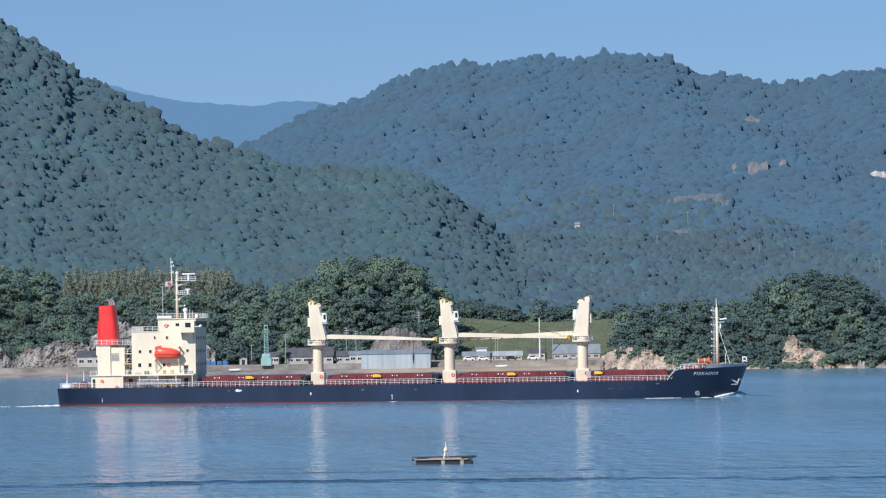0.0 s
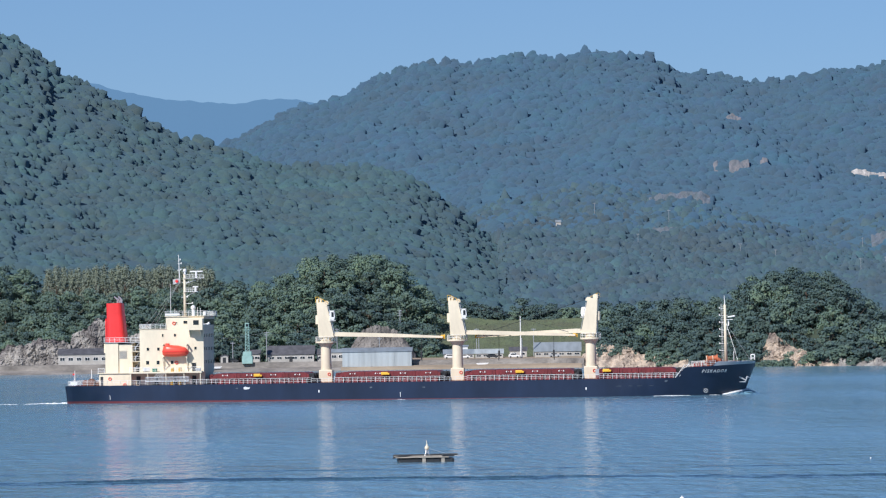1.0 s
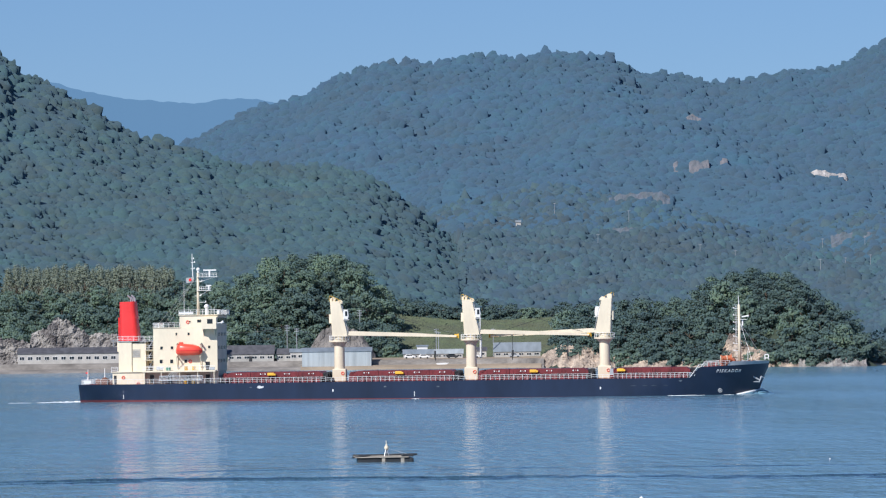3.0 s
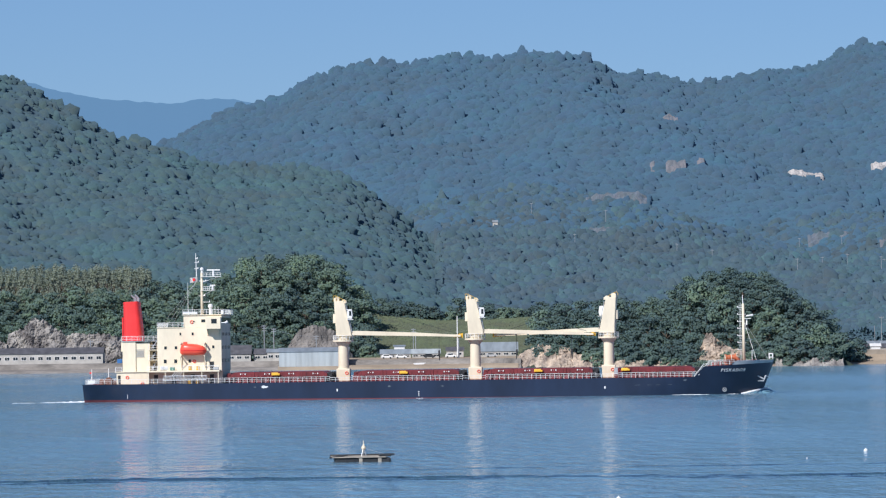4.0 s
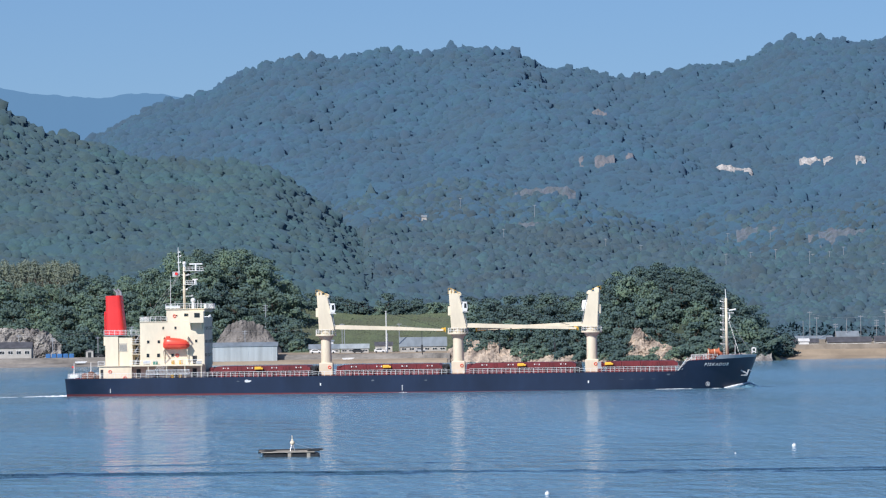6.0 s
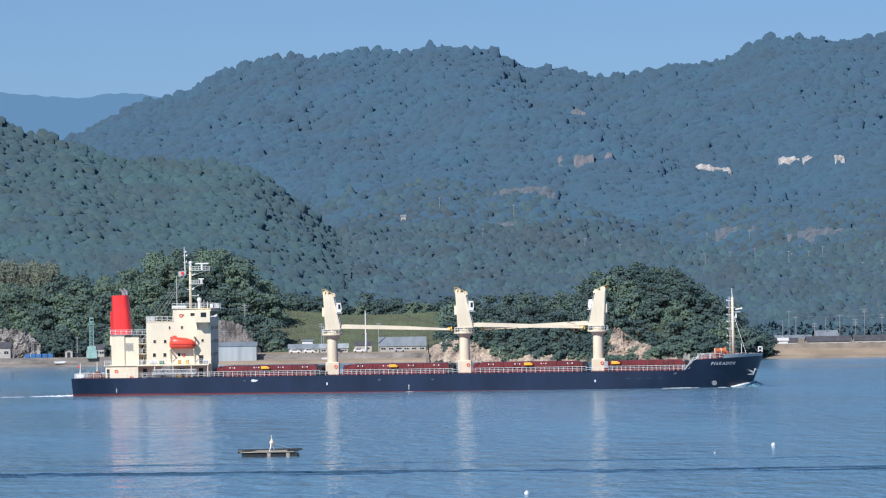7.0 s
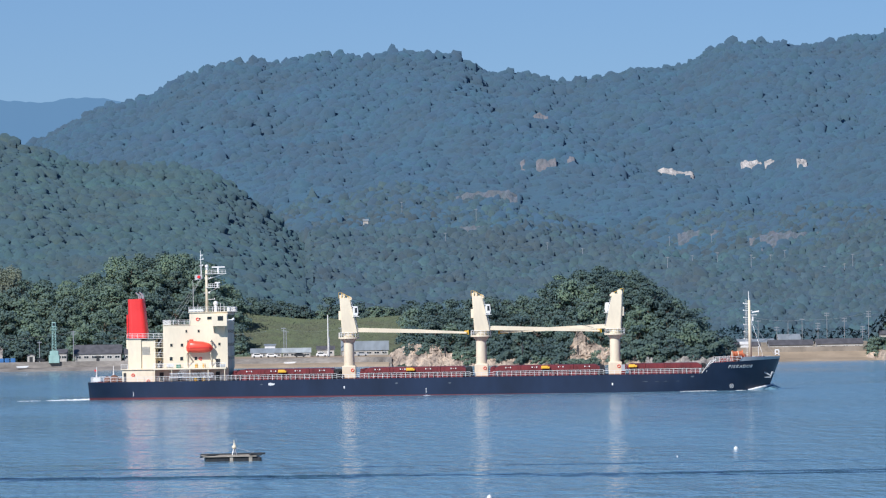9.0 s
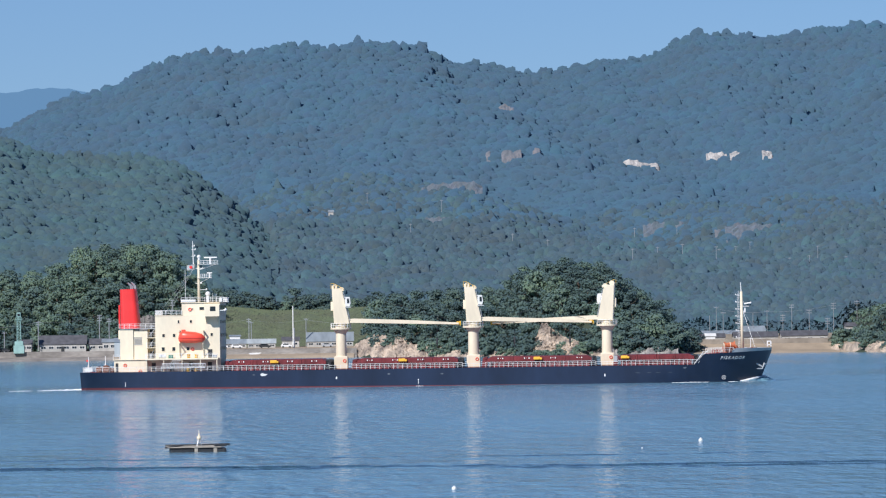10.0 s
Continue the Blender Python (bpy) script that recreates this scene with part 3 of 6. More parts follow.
side_patch("paint_scuff", 39.7, 2.9, 1.7, 0.75, PALEGREY, "white worn patch", 2)
side_patch("paint_scuff", 37.6, 2.9, 0.8, 0.25, SCUFF, "pale worn patch", 3)
side_patch("paint_scuff", 78.6, 2.6, 0.9, 0.35, SCUFF, "pale worn patch", 4)
side_patch("paint_scuff", 67.0, 2.7, 0.8, 0.4, SCUFF, "pale worn patch", 5)
for k, px in enumerate((121.0, 123.5, 125.5, 128.0)):
    side_patch("paint_scuff", px, 2.25, 1.4, 0.1, SCUFF, "pale scratch along the side", 6 + k)
side_patch("drain_stain", 131.3, 3.2, 0.9, 0.5, SCUFF, "pale streaked patch", 12)
for px, pz in ((55.6, 2.0), (113.9, 1.8)):
    bm = B()
    y = -half_beam(px, pz)
    box(bm, px - 0.15, px + 0.15, y - 0.05, y + 0.1, pz - 0.28, pz + 0.28, 0.06)
    part("scupper", bm, WHITE, hull, "white painted outlet")
for px, pz in ((9.5, 1.4), (73.4, 1.2)):
    bm = B()
    y = -half_beam(px, pz)
    box(bm, px - 0.05, px + 0.05, y - 0.05, y + 0.1, pz - 0.7, pz + 0.35)
    box(bm, px - 0.13, px + 0.13, y - 0.05, y + 0.1, pz + 0.2, pz + 0.32)
    part("draught_mark", bm, WHITE, hull, "white bars of a depth scale")


def thruster_mark():
    bm = B()
    x0, z0 = 139.8, 0.95
    n = 20
    def at(r, a):
        x, z = x0 + r * math.cos(a), z0 + r * math.sin(a)
        return Vector((x, -half_beam(x, z) - 0.05, z))
    for k in range(n):
        tube(bm, at(0.42, k / n * 6.283), at(0.42, (k + 1) / n * 6.283), 0.05, n=5)
    for a in (0.785, 2.356):
        tube(bm, at(0.42, a), at(0.42, a + math.pi), 0.05, n=5)
    part("thruster_mark", bm, WHITE, hull, "white crossed circle painted low on the bow")


thruster_mark()


def ship_name():
    word = "PISKADOR"
    x, z, size = 139.0, 4.9, 1.02
    for ch in word:
        cu = bpy.data.curves.new("letter", 'FONT')
        cu.body, cu.size, cu.extrude, cu.shear, cu.offset = ch, size, 0.02, 0.18, 0.012
        tmp = bpy.data.objects.new("letter", cu)
        scene.collection.objects.link(tmp)
        bpy.context.view_layer.update()
        me = bpy.data.meshes.new_from_object(tmp.evaluated_get(bpy.context.evaluated_depsgraph_get()))
        bpy.data.objects.remove(tmp)
        me.materials.clear()
        me.materials.append(WHITE)
        wide = max(v.co.x for v in me.vertices) if len(me.vertices) else 0.4
        ob = new("letter", me)
        ob.parent = hull
        y = -half_beam(x, z + 0.4)
        turn = math.atan2(-half_beam(x + 0.5, z + 0.4) - y, 0.5)
        lean = math.atan2(half_beam(x, z + 0.8) - half_beam(x, z), 0.8)
        ob.matrix_basis = Matrix.Translation((x, y - 0.07, z)) @ Matrix.Rotation(turn, 4, 'Z') @ Matrix.Rotation(radians(90) + lean, 4, 'X')
        x += (wide + 0.11) * math.cos(turn)


ship_name()

# anchor and its pocket
bm = B()
ya = -half_beam(147.4, 4.0)
tube(bm, (146.4, ya - 0.3, 4.2), (148.5, ya + 0.3, 3.0), 0.20, 0.17, 8)
tube(bm, (148.8, ya + 0.1, 3.9), (148.3, ya + 0.2, 2.5), 0.20, 0.08, 8)
tube(bm, (148.8, ya + 0.2, 3.8), (149.5, ya + 0.8, 3.5), 0.18, 0.08, 8)
tube(bm, (148.2, ya - 0.05, 2.7), (147.1, ya - 0.6, 2.7), 0.17, 0.07, 8)
box(bm, 145.5, 146.5, ya - 0.7, ya + 0.3, 3.9, 4.8, 0.2)
part("anchor", bm, GREY, ship, "grey stockless anchor housed at the bow")

# bow bulwark
bm = B()
xs = list(np.linspace(141.5, 150.4, 20))
lo = [(x, half_beam(min(x, stem(sheer(x)) - 0.05), sheer(x)), sheer(x)) for x in xs]
for sign in (-1, 1):
    a = [bm.verts.new((x, sign * y, z - 0.02)) for x, y, z in lo]
    b = [bm.verts.new((x + 0.25, sign * (y + 0.12), z + 0.1 + min(1, (x - 141.2) / 1.0) * (0.85 - 0.05 * (x - 141.5)))) for x, y, z in lo]
    c = [bm.verts.new((x + 0.2, sign * max(0, y - 0.12), z + 0.1 + min(1, (x - 141.2) / 1.0) * (0.85 - 0.05 * (x - 141.5)))) for x, y, z in lo]
    d = [bm.verts.new((x, sign * max(0, y - 0.2), z - 0.02)) for x, y, z in lo]
    for i in range(len(xs) - 1):
        bm.faces.new((a[i], a[i + 1], b[i + 1], b[i]))
        bm.faces.new((b[i], b[i + 1], c[i + 1], c[i]))
        bm.faces.new((c[i], c[i + 1], d[i + 1], d[i]))
part("bulwark", bm, GREY, ship, "pale grey bow bulwark")

# railings at the deck edge
edge = lambda x: -half_beam(x, sheer(x)) + 0.15
railing([(x, edge(x)) for x in (0.2, 3, 6, 9, 12, 15, 20, 30)], sheer, 1.05)
for x0, x1 in ((30, 54), (59, 83), (88, 112), (116.8, 133.8)):
    railing([(x, edge(x)) for x in np.linspace(x0, x1, 4)], sheer, 1.1, step=1.0)
for x0, x1 in ((54, 59), (83, 88), (112, 116.8)):
    railing([(x0, edge(x0)), (x1, edge(x1))], sheer, 0.9, step=1.2, bars=2)
railing([(x, edge(x)) for x in (136.3, 138, 140, 142)], sheer, 1.05, step=0.9)
railing([(0.2, edge(0.2)), (0.2, -edge(0.2))], sheer, 1.05)
railing([(x, -edge(x)) for x in (0.2, 10, 30)], sheer, 1.05, step=2)
railing([(x, -edge(x)) for x in (31, 60, 90, 120, 134)], sheer, 1.05, step=2)
railing([(x, -edge(x)) for x in (136.3, 139, 142)], sheer, 1.05)
# sloped break of the forecastle
bm = B()
for dx in (0.0, 0.9):
    tube(bm, (133.3 + dx, edge(133), 3.9 + dx * 0.3), (135.4 + dx, edge(135.3), 6.7 + dx * 0.2), 0.07, n=6)
for k in range(5):
    f = (k + 0.5) / 5
    tube(bm, (133.3 + 2.1 * f, edge(134), 3.9 + 2.8 * f), (134.2 + 2.1 * f, edge(134), 4.2 + 2.8 * f), 0.05, n=5)
part("forecastle_ladder", bm, WHITE, ship, "white sloping ladder up to the forecastle")
# white panel and posts at the stern
part("stern_panel", box(B(), 0.7, 2.3, edge(1) - 0.06, edge(1) + 0.04, 4.0, 4.75, 0.03), WHITE, ship, "white board on the stern rail")
for x, h in ((0.9, 3.4), (4.6, 3.6)):
    bm = B()
    tube(bm, (x, -4, 3.8), (x, -4, 3.8 + h), 0.12, 0.07)
    tube(bm, (x - 0.5, -4, 3.8), (x, -4, 3.8 + h * 0.6), 0.06)
    post = part("stern_post", bm, WHITE, ship)
    if x < 1:
        part("ensign", box(B(), x - 0.5, x - 0.05, -4.02, -3.98, 6.2, 6.55), RED, post, "small red ensign")


def winch(x, y, z, size):
    bm = B()
    tube(bm, (x - 0.4 * size, y - 0.9 * size, z + 0.75 * size), (x + 0.1 * size, y + 0.5 * size, z + 0.75 * size), 0.62 * size, n=16)
    for k in (-0.95, 0.5):
        tube(bm, (x - 0.4 * size, y + k * size, z + 0.75 * size), (x - 0.35 * size, y + (k + 0.12) * size, z + 0.75 * size), 0.85 * size, n=18)
    box(bm, x + 0.3 * size, x + 1.3 * size, y - 0.5 * size, y + 0.5 * size, z, z + 0.9 * size, 0.1)
    box(bm, x - 0.9 * size, x + 1.2 * size, y - 0.8 * size, y + 0.8 * size, z, z + 0.15)
    return bm


part("mooring_winch", winch(5.4, -7.0, 3.8, 1.0), WINCHRUST, ship, "dark rusty mooring winch")
part("mooring_winch", winch(3.4, -3.0, 3.8, 0.8), WINCHRUST, ship, "dark rusty mooring winch")
part("anchor_windlass", winch(141.0, -3.4, 6.3, 1.15), RUST, ship, "orange anchor windlass on the forecastle")
part("anchor_windlass", winch(142.6, 1.2, 6.3, 1.15), RUST, ship, "orange anchor windlass on the forecastle")
drum = B()
tube(drum, (140.2, -4.9, 7.75), (142.4, -4.6, 7.95), 0.66, 0.66, 18)
tube(drum, (140.1, -4.95, 7.74), (140.3, -4.9, 7.76), 0.9, 0.9, 20)
tube(drum, (142.3, -4.6, 7.93), (142.5, -4.6, 7.96), 0.9, 0.9, 20)
part("rope_drum", drum, DRUMRUST, ship, "orange mooring drum with pale flanges")
for xd in (139.95, 141.3):
    part("drum_flange", tube(B(), (xd, -4.95, 7.74 + (xd - 140) * 0.1), (xd + 0.12, -4.94, 7.75 + (xd - 140) * 0.1), 0.72, n=18), CREAM, ship)
for x, y in ((137.4, -5.6), (138.5, -5.2), (145.3, -4.2), (146.2, -3.4)):
    bm = B()
    for d in (0, 0.6):
        tube(bm, (x + d, y, sheer(x) - 0.05), (x + d, y, sheer(x) + 0.75), 0.2, n=10)
        tube(bm, (x + d, y, sheer(x) + 0.7), (x + d, y, sheer(x) + 0.8), 0.27, n=10)
    part("bollard", bm, DECKRED, ship)

# bow light box and staff
bm = B()
for a, b in ((149.5, 149.72), (150.28, 150.5)):
    box(bm, a, b, -0.25, 0.25, 7.5, 8.75)
box(bm, 149.5, 150.5, -0.25, 0.25, 8.5, 8.75)
box(bm, 149.5, 150.5, -0.25, 0.25, 7.75, 7.95)
part("bow_frame", bm, WHITE, ship, "white frame on the stem head")
part("jackstaff", tube(B(), (145.9, -1.5, 6.5), (145.9, -1.5, 9.5), 0.07), WHITE, ship)


def foremast():
    m = part("foremast", tube(B(), (143.8, 0, 6.3), (143.7, 0, 19.6), 0.36, 0.27, 12), CREAM, ship, "cream foremast with rungs and lights", smooth=True)
    bm = B()
    tube(bm, (143.2, -0.3, 7), (143.1, -0.3, 19.8), 0.03, n=5)
    tube(bm, (142.95, 0.1, 7), (142.85, 0.1, 19.8), 0.025, n=5)
    for k in range(26):
        box(bm, 142.9, 143.45, -0.33, -0.30, 7.2 + k * 0.48, 7.23 + k * 0.48)
    part("ladder", bm, WHITE, m)
    for k in range(7):
        z = 9.5 + k * 1.55
        bm = box(B(), 142.5, 144.3 if k % 2 else 143.7, -0.08, 0.08, z, z + 0.09)
        box(bm, 142.4, 142.6, -0.12, 0.12, z, z + 0.3)
        part("lamp_bracket", bm, WHITE, m)
    bm = B()
    box(bm, 144.0, 145.4, -0.6, 0.3, 16.3, 16.42)
    box(bm, 144.3, 144.6, -0.2, 0.2, 15.0, 16.4)
    tube(bm, (144.3, 0, 16.9), (145.5, 0, 17.1), 0.16)
    ball(bm, (145.7, -0.1, 17.1), 0.24)
    part("foghorn", bm, WHITE, m, "white foghorn on a bracket")
    part("top_pole", tube(B(), (143.7, 0, 19.5), (143.6, 0, 21.6), 0.12, 0.06), WHITE, m)
    for x, y, z in ((149.0, 0, 7.6), (146.5, -4.0, 7.2)):
        part("stay", tube(B(), (144, 0, 15.5), (x, y, z), 0.035, n=5), STEEL, m)


foremast()


# ---- hatches ----
def hatch(x0, x1, coat_x):
    c = part("hatch_coaming", box(B(), x0 + 0.5, x1 - 0.5, -8.3, 8.3, 3.8, 5.0), MAROON, ship, "maroon hatch coaming with side brackets")
    n = int((x1 - x0) / 1.6)
    for k in range(n + 1):
        x = x0 + 0.7 + (x1 - x0 - 1.4) * k / n
        part("coaming_bracket", prism(B(), [(x - 0.05, 3.8), (x + 0.05, 3.8), (x + 0.05, 4.95), (x - 0.05, 4.95)], -8.9, -8.3), DECKRED, c)
    panels = 4
    w = (x1 - x0) / panels
    for k in range(panels):
        a, b = x0 + k * w + 0.04, x0 + (k + 1) * w - 0.04
        bm = B()
        la, lb = (0.9 if k == 0 else 0), (0.9 if k == panels - 1 else 0)
        prism(bm, [(a, 5.0), (b, 5.0), (b, 5.95 - 0.3 * (lb > 0)), (b - lb, 6.12), (a + la, 6.12), (a, 5.95 - 0.3 * (la > 0))], -8.6, 8.6)
        for j in range(4):
            xx = a + (b - a) * (j + 0.5) / 4
            box(bm, xx - 0.06, xx + 0.06, -8.7, -8.55, 5.05, 5.92)
        box(bm, a, b, -8.72, -8.55, 5.0, 5.16)
        cover = part("hatch_cover", bm, MAROON, ship, "maroon steel hatch cover panel")
        xm = (a + b) / 2
        for j, (w2, h2) in enumerate(((0.12, 0.14), (0.07, 0.04), (0.12, 0.14)) if x0 < 100 else ()):
            xx = xm - 0.42 + j * 0.5
            part("panel_mark", box(B(), xx - w2, xx + w2, -8.80, -8.73, 5.72 - h2, 5.72 + h2), WHITE, cover, "small white painted bar")
        for j in (0.15, 0.85):
            part("wheel_roller", tube(B(), (a + (b - a) * j, -8.9, 4.9), (a + (b - a) * j, -8.6, 4.9), 0.22, n=10), DARK, cover)
    bm = B()
    box(bm, coat_x - 0.75, coat_x + 0.75, -9.3, -8.75, 5.35, 6.0, 0.12)
    box(bm, coat_x + 0.4, coat_x + 1.1, -9.3, -8.75, 5.35, 5.8, 0.12)
    part("hydraulic_cover", bm, YELLOW, ship, "yellow canvas-covered box on the hatch side")
    for xe, s in ((x0, 1), (x1, -1)):
        bm = B()
        for yy in (-7.5, -3, 3, 7.5):
            prism(bm, [(xe - 0.1 * s, 4.0), (xe - 1.2 * s, 4.0), (xe - 0.9 * s, 5.9), (xe - 0.1 * s, 6.0)], yy - 0.15, yy + 0.15)
        box(bm, min(xe, xe - 0.5 * s), max(xe, xe - 0.5 * s), -7.8, 7.8, 5.6, 5.9)
        part("hatch_end_frame", bm, DARK if s < 0 else MAROON, ship)


for x0, x1, cx in ((32.0, 53.2, 41.8), (59.9, 82.0, 69.8), (88.3, 111.2, 99.2), (117.0, 133.4, 118.2)):
    hatch(x0, x1, cx)


# ---- deck cranes ----
def deck_crane(cx, slew, jib_long):
    bm = B()
    tube(bm, (cx, 0, 3.8), (cx, 0, 12.6), 1.22, 1.12, 28)
    box(bm, cx - 1.5, cx + 1.5, -1.5, 1.5, 3.8, 6.6, 0.2)
    tube(bm, (cx, 0, 11.6), (cx, 0, 12.5), 1.15, 1.75, 28)
    base = part("deck_crane", bm, CREAM, ship, "cream pedestal crane with its jib lowered level", smooth=False)
    turn = Matrix.Translation((cx, 0, 0)) @ Matrix.Rotation(radians(slew), 4, 'Z')
    made = []
    bm = B()
    tube(bm, (0, 0, 12.5), (0, 0, 12.85), 2.3, 2.3, 28)
    tube(bm, (0, 0, 12.85), (0, 0, 13.8), 1.25, 1.25, 20)
    made.append(part("slewing_platform", bm, CREAM, base))
    bm = B()
    for k in range(16):
        a, b = k / 16 * 6.283, (k + 1) / 16 * 6.283
        p, q = (2.2 * math.cos(a), 2.2 * math.sin(a)), (2.2 * math.cos(b), 2.2 * math.sin(b))
        tube(bm, (*p, 12.85), (*p, 13.85), 0.045, n=5)
        for h in (13.35, 13.85):
            tube(bm, (*p, h), (*q, h), 0.045, n=5)
    made.append(part("railing", bm, WHITE, base))
    bm = prism(B(), [(-1.45, 13.75), (1.95, 13.75), (1.78, 14.6), (0.5, 20.8), (-0.25, 21.5), (-1.85, 21.5)], -1.35, 1.35)
    bmesh.ops.bevel(bm, geom=bm.edges[:], offset=0.1, segments=2, affect='EDGES')
    box(bm, -2.15, -1.6, -0.8, 0.8, 16.6, 18.6, 0.08)
    box(bm, -1.5, 1.9, -1.4, 1.4, 13.7, 13.9)
    tower = part("crane_house", bm, CREAM, base, "tapered cream crane tower")
    made.append(tower)
    bm = B()
    for yy in (-1.1, 1.1):
        tube(bm, (0.75, yy, 20.6), (2.05, yy, 14.5), 0.06, n=5)
    for k in range(14):
        f = k / 13
        tube(bm, (0.75 + 1.3 * f, -1.1, 20.6 - 6.1 * f), (0.75 + 1.3 * f, -0.7, 20.6 - 6.1 * f), 0.04, n=5)
    made.append(part("ladder", bm, GREY, base))
    bm = B()
    for x, z in ((-1.2, 21.9), (0.25, 21.3)):
        for yy in (-0.8, 0, 0.8):
            tube(bm, (x, yy - 0.12, z), (x, yy + 0.12, z), 0.5, n=14)
    box(bm, -1.9, -1.3, -1.2, 1.2, 21.4, 22.1, 0.08)
    box(bm, 0.0, 0.9, -1.0, 1.0, 20.9, 21.4, 0.08)
    made.append(part("sheave_block", bm, CREAM, base))
    bm = B()
    for x in (-2.0, -1.4, -0.7, 0.0, 0.6):
        tube(bm, (x, -1.3, 21.4 - max(0, x) * 0.5), (x, -1.3, 22.6 - max(0, x + 1.4) * 0.55), 0.04, n=5)
    tube(bm, (-2.0, -1.3, 22.6), (-1.4, -1.3, 22.6), 0.04, n=5)
    tube(bm, (-1.4, -1.3, 22.6), (0.6, -1.3, 21.5), 0.04, n=5)
    tube(bm, (-2.0, -1.3, 22.6), (-2.0, 1.3, 22.6), 0.04, n=5)
    made.append(part("top_railing", bm, YELLOW, base))
    bm = B()
    prism(bm, [(1.15, 17.6), (2.05, 17.5), (2.25, 18.2), (2.1, 19.4), (1.25, 19.5), (1.0, 19.0)], -1.95, -0.75)
    box(bm, 0.9, 2.1, -1.9, -0.8, 19.45, 19.6)
    box(bm, 1.0, 2.4, -2.0, -0.8, 17.3, 17.42)
    cab = part("operator_cab", bm, WHITE, base, "white crane cab with dark glass")
    made.append(cab)
    bm = B()
    prism(bm, [(1.5, 18.2), (2.02, 18.2), (1.98, 19.25), (1.5, 19.25)], -1.99, -1.90)
    made.append(part("cab_window", bm, GLASS, base))
    bm = B()
    L = jib_long
    for yy in (-0.95, 0.75):
        prism(bm, [(1.6, 13.95), (2.6, 13.9), (L, 13.25), (L, 13.65), (L * 0.62, 14.3), (3.0, 14.85), (1.6, 14.75)], yy, yy + 0.22)
    for k in range(9):
        x = 3.2 + (L - 4.2) * k / 8
        box(bm, x - 0.12, x + 0.12, -0.9, 0.9, 13.85 - 0.5 * k / 8, 14.2 - 0.45 * k / 8)
    jib = part("jib", bm, CREAM, base, "long cream box-girder jib")
    made.append(jib)
    bm = B()
    for yy in (-0.5, 0.5):
        tube(bm, (L - 0.2, yy - 0.1, 13.5), (L - 0.2, yy + 0.1, 13.5), 0.42, n=14)
    box(bm, L - 1.6, L - 0.4, -0.75, 0.75, 13.15, 13.5, 0.08)
    made.append(part("jib_head", bm, YELLOW, base, "yellow jib head with sheaves"))
    bm = B()
    box(bm, L + 0.15, L + 0.45, -0.4, 0.4, 13.0, 14.0)
    made.append(part("jib_rest", bm, YELLOW, base))
    bm = B()
    for yy in (-0.5, 0.5):
        tube(bm, (0.3, yy, 21.4), (L - 0.3, yy, 13.8), 0.03, n=5)
    made.append(part("topping_wire", bm, DARK, base))
    bm = B()
    tube(bm, (L - 4.8, 0, 13.4), (L - 4.8, 0, 10.2), 0.05, n=5)
    box(bm, L - 5.0, L - 4.6, -0.2, 0.2, 9.0, 10.3, 0.08)
    tube(bm, (L - 4.8, 0, 9.1), (L - 4.7, 0, 8.1), 0.16, 0.07)
    made.append(part("hook_block", bm, DARK, base, "dark hanging cargo hook"))
    for ob in made:
        ob.matrix_basis = turn
    lifebuoy(cx + 0.8, -1.58, 5.6, base)


def lifebuoy(x, y, z, parent):
    bm = B()
    n = 18
    for k in range(n):
        a, b = k / n * 6.283, (k + 1) / n * 6.283
        tube(bm, (x + 0.30 * math.cos(a), y, z + 0.30 * math.sin(a)), (x + 0.30 * math.cos(b), y, z + 0.30 * math.sin(b)), 0.09, n=6)
    part("lifebuoy", bm, ORANGE, parent, "orange lifebuoy")


deck_crane(56.15, 0, 25.9)
deck_crane(85.22, 0, 26.0)
deck_crane(114.55, 174.5, 25.2)
for x in (55.4, 84.2, 113.0):
    bm = B()
    box(bm, x - 3.2, x - 1.7, -6.5, -3.5, 3.8, 4.9, 0.1)
    for k in range(3):
        tube(bm, (x - 2.8 + k * 0.5, -7, 3.8), (x - 2.8 + k * 0.5, -7, 4.6), 0.14)
    part("deck_vent", bm, DECKRED, ship)
part("control_locker", box(B(), 115.9, 116.7, -9.6, -8.9, 4.6, 6.0, 0.05), GREY, ship, "grey locker beside the foremost crane")


# ---- deckhouse ----
def window(x, z, w, h, y, parent, name="window"):
    bm = B()
    for a, b, c, d in ((x - w / 2 - 0.1, x + w / 2 + 0.1, z - h / 2 - 0.1, z - h / 2), (x - w / 2 - 0.1, x + w / 2 + 0.1, z + h / 2, z + h / 2 + 0.1),
                       (x - w / 2 - 0.1, x - w / 2, z - h / 2, z + h / 2), (x + w / 2, x + w / 2 + 0.1, z - h / 2, z + h / 2)):
        box(bm, a, b, y - 0.07, y + 0.02, c, d)
    fr = part(name, bm, CREAM, parent)
    part("pane", box(B(), x - w / 2, x + w / 2, y - 0.02, y + 0.01, z - h / 2, z + h / 2), GLASS, parent)
    return fr


casing = part("engine_casing", box(B(), 8.2, 11.1, -7.6, 7.6, 3.8, 13.2, 0.05), CREAM, ship, "cream engine casing below the funnel")
part("casing_annex", box(B(), 11.1, 14.2, -7.3, 7.3, 3.8, 12.9, 0.04), CREAM, ship)
part("casing_base", box(B(), 7.0, 14.0, -9.2, 9.2, 3.8, 6.45, 0.06), CREAM, ship)
part("casing_ledge", box(B(), 6.7, 14.1, -9.5, 9.5, 6.45, 6.6), CREAM, ship)
part("casing_locker", box(B(), 7.7, 8.2, -6, -3, 11.0, 13.0, 0.04), CREAM, ship)
part("casing_deck", box(B(), 8.0, 16.2, -7.9, 7.9, 13.2, 13.32), GREY, ship)
bm = B()
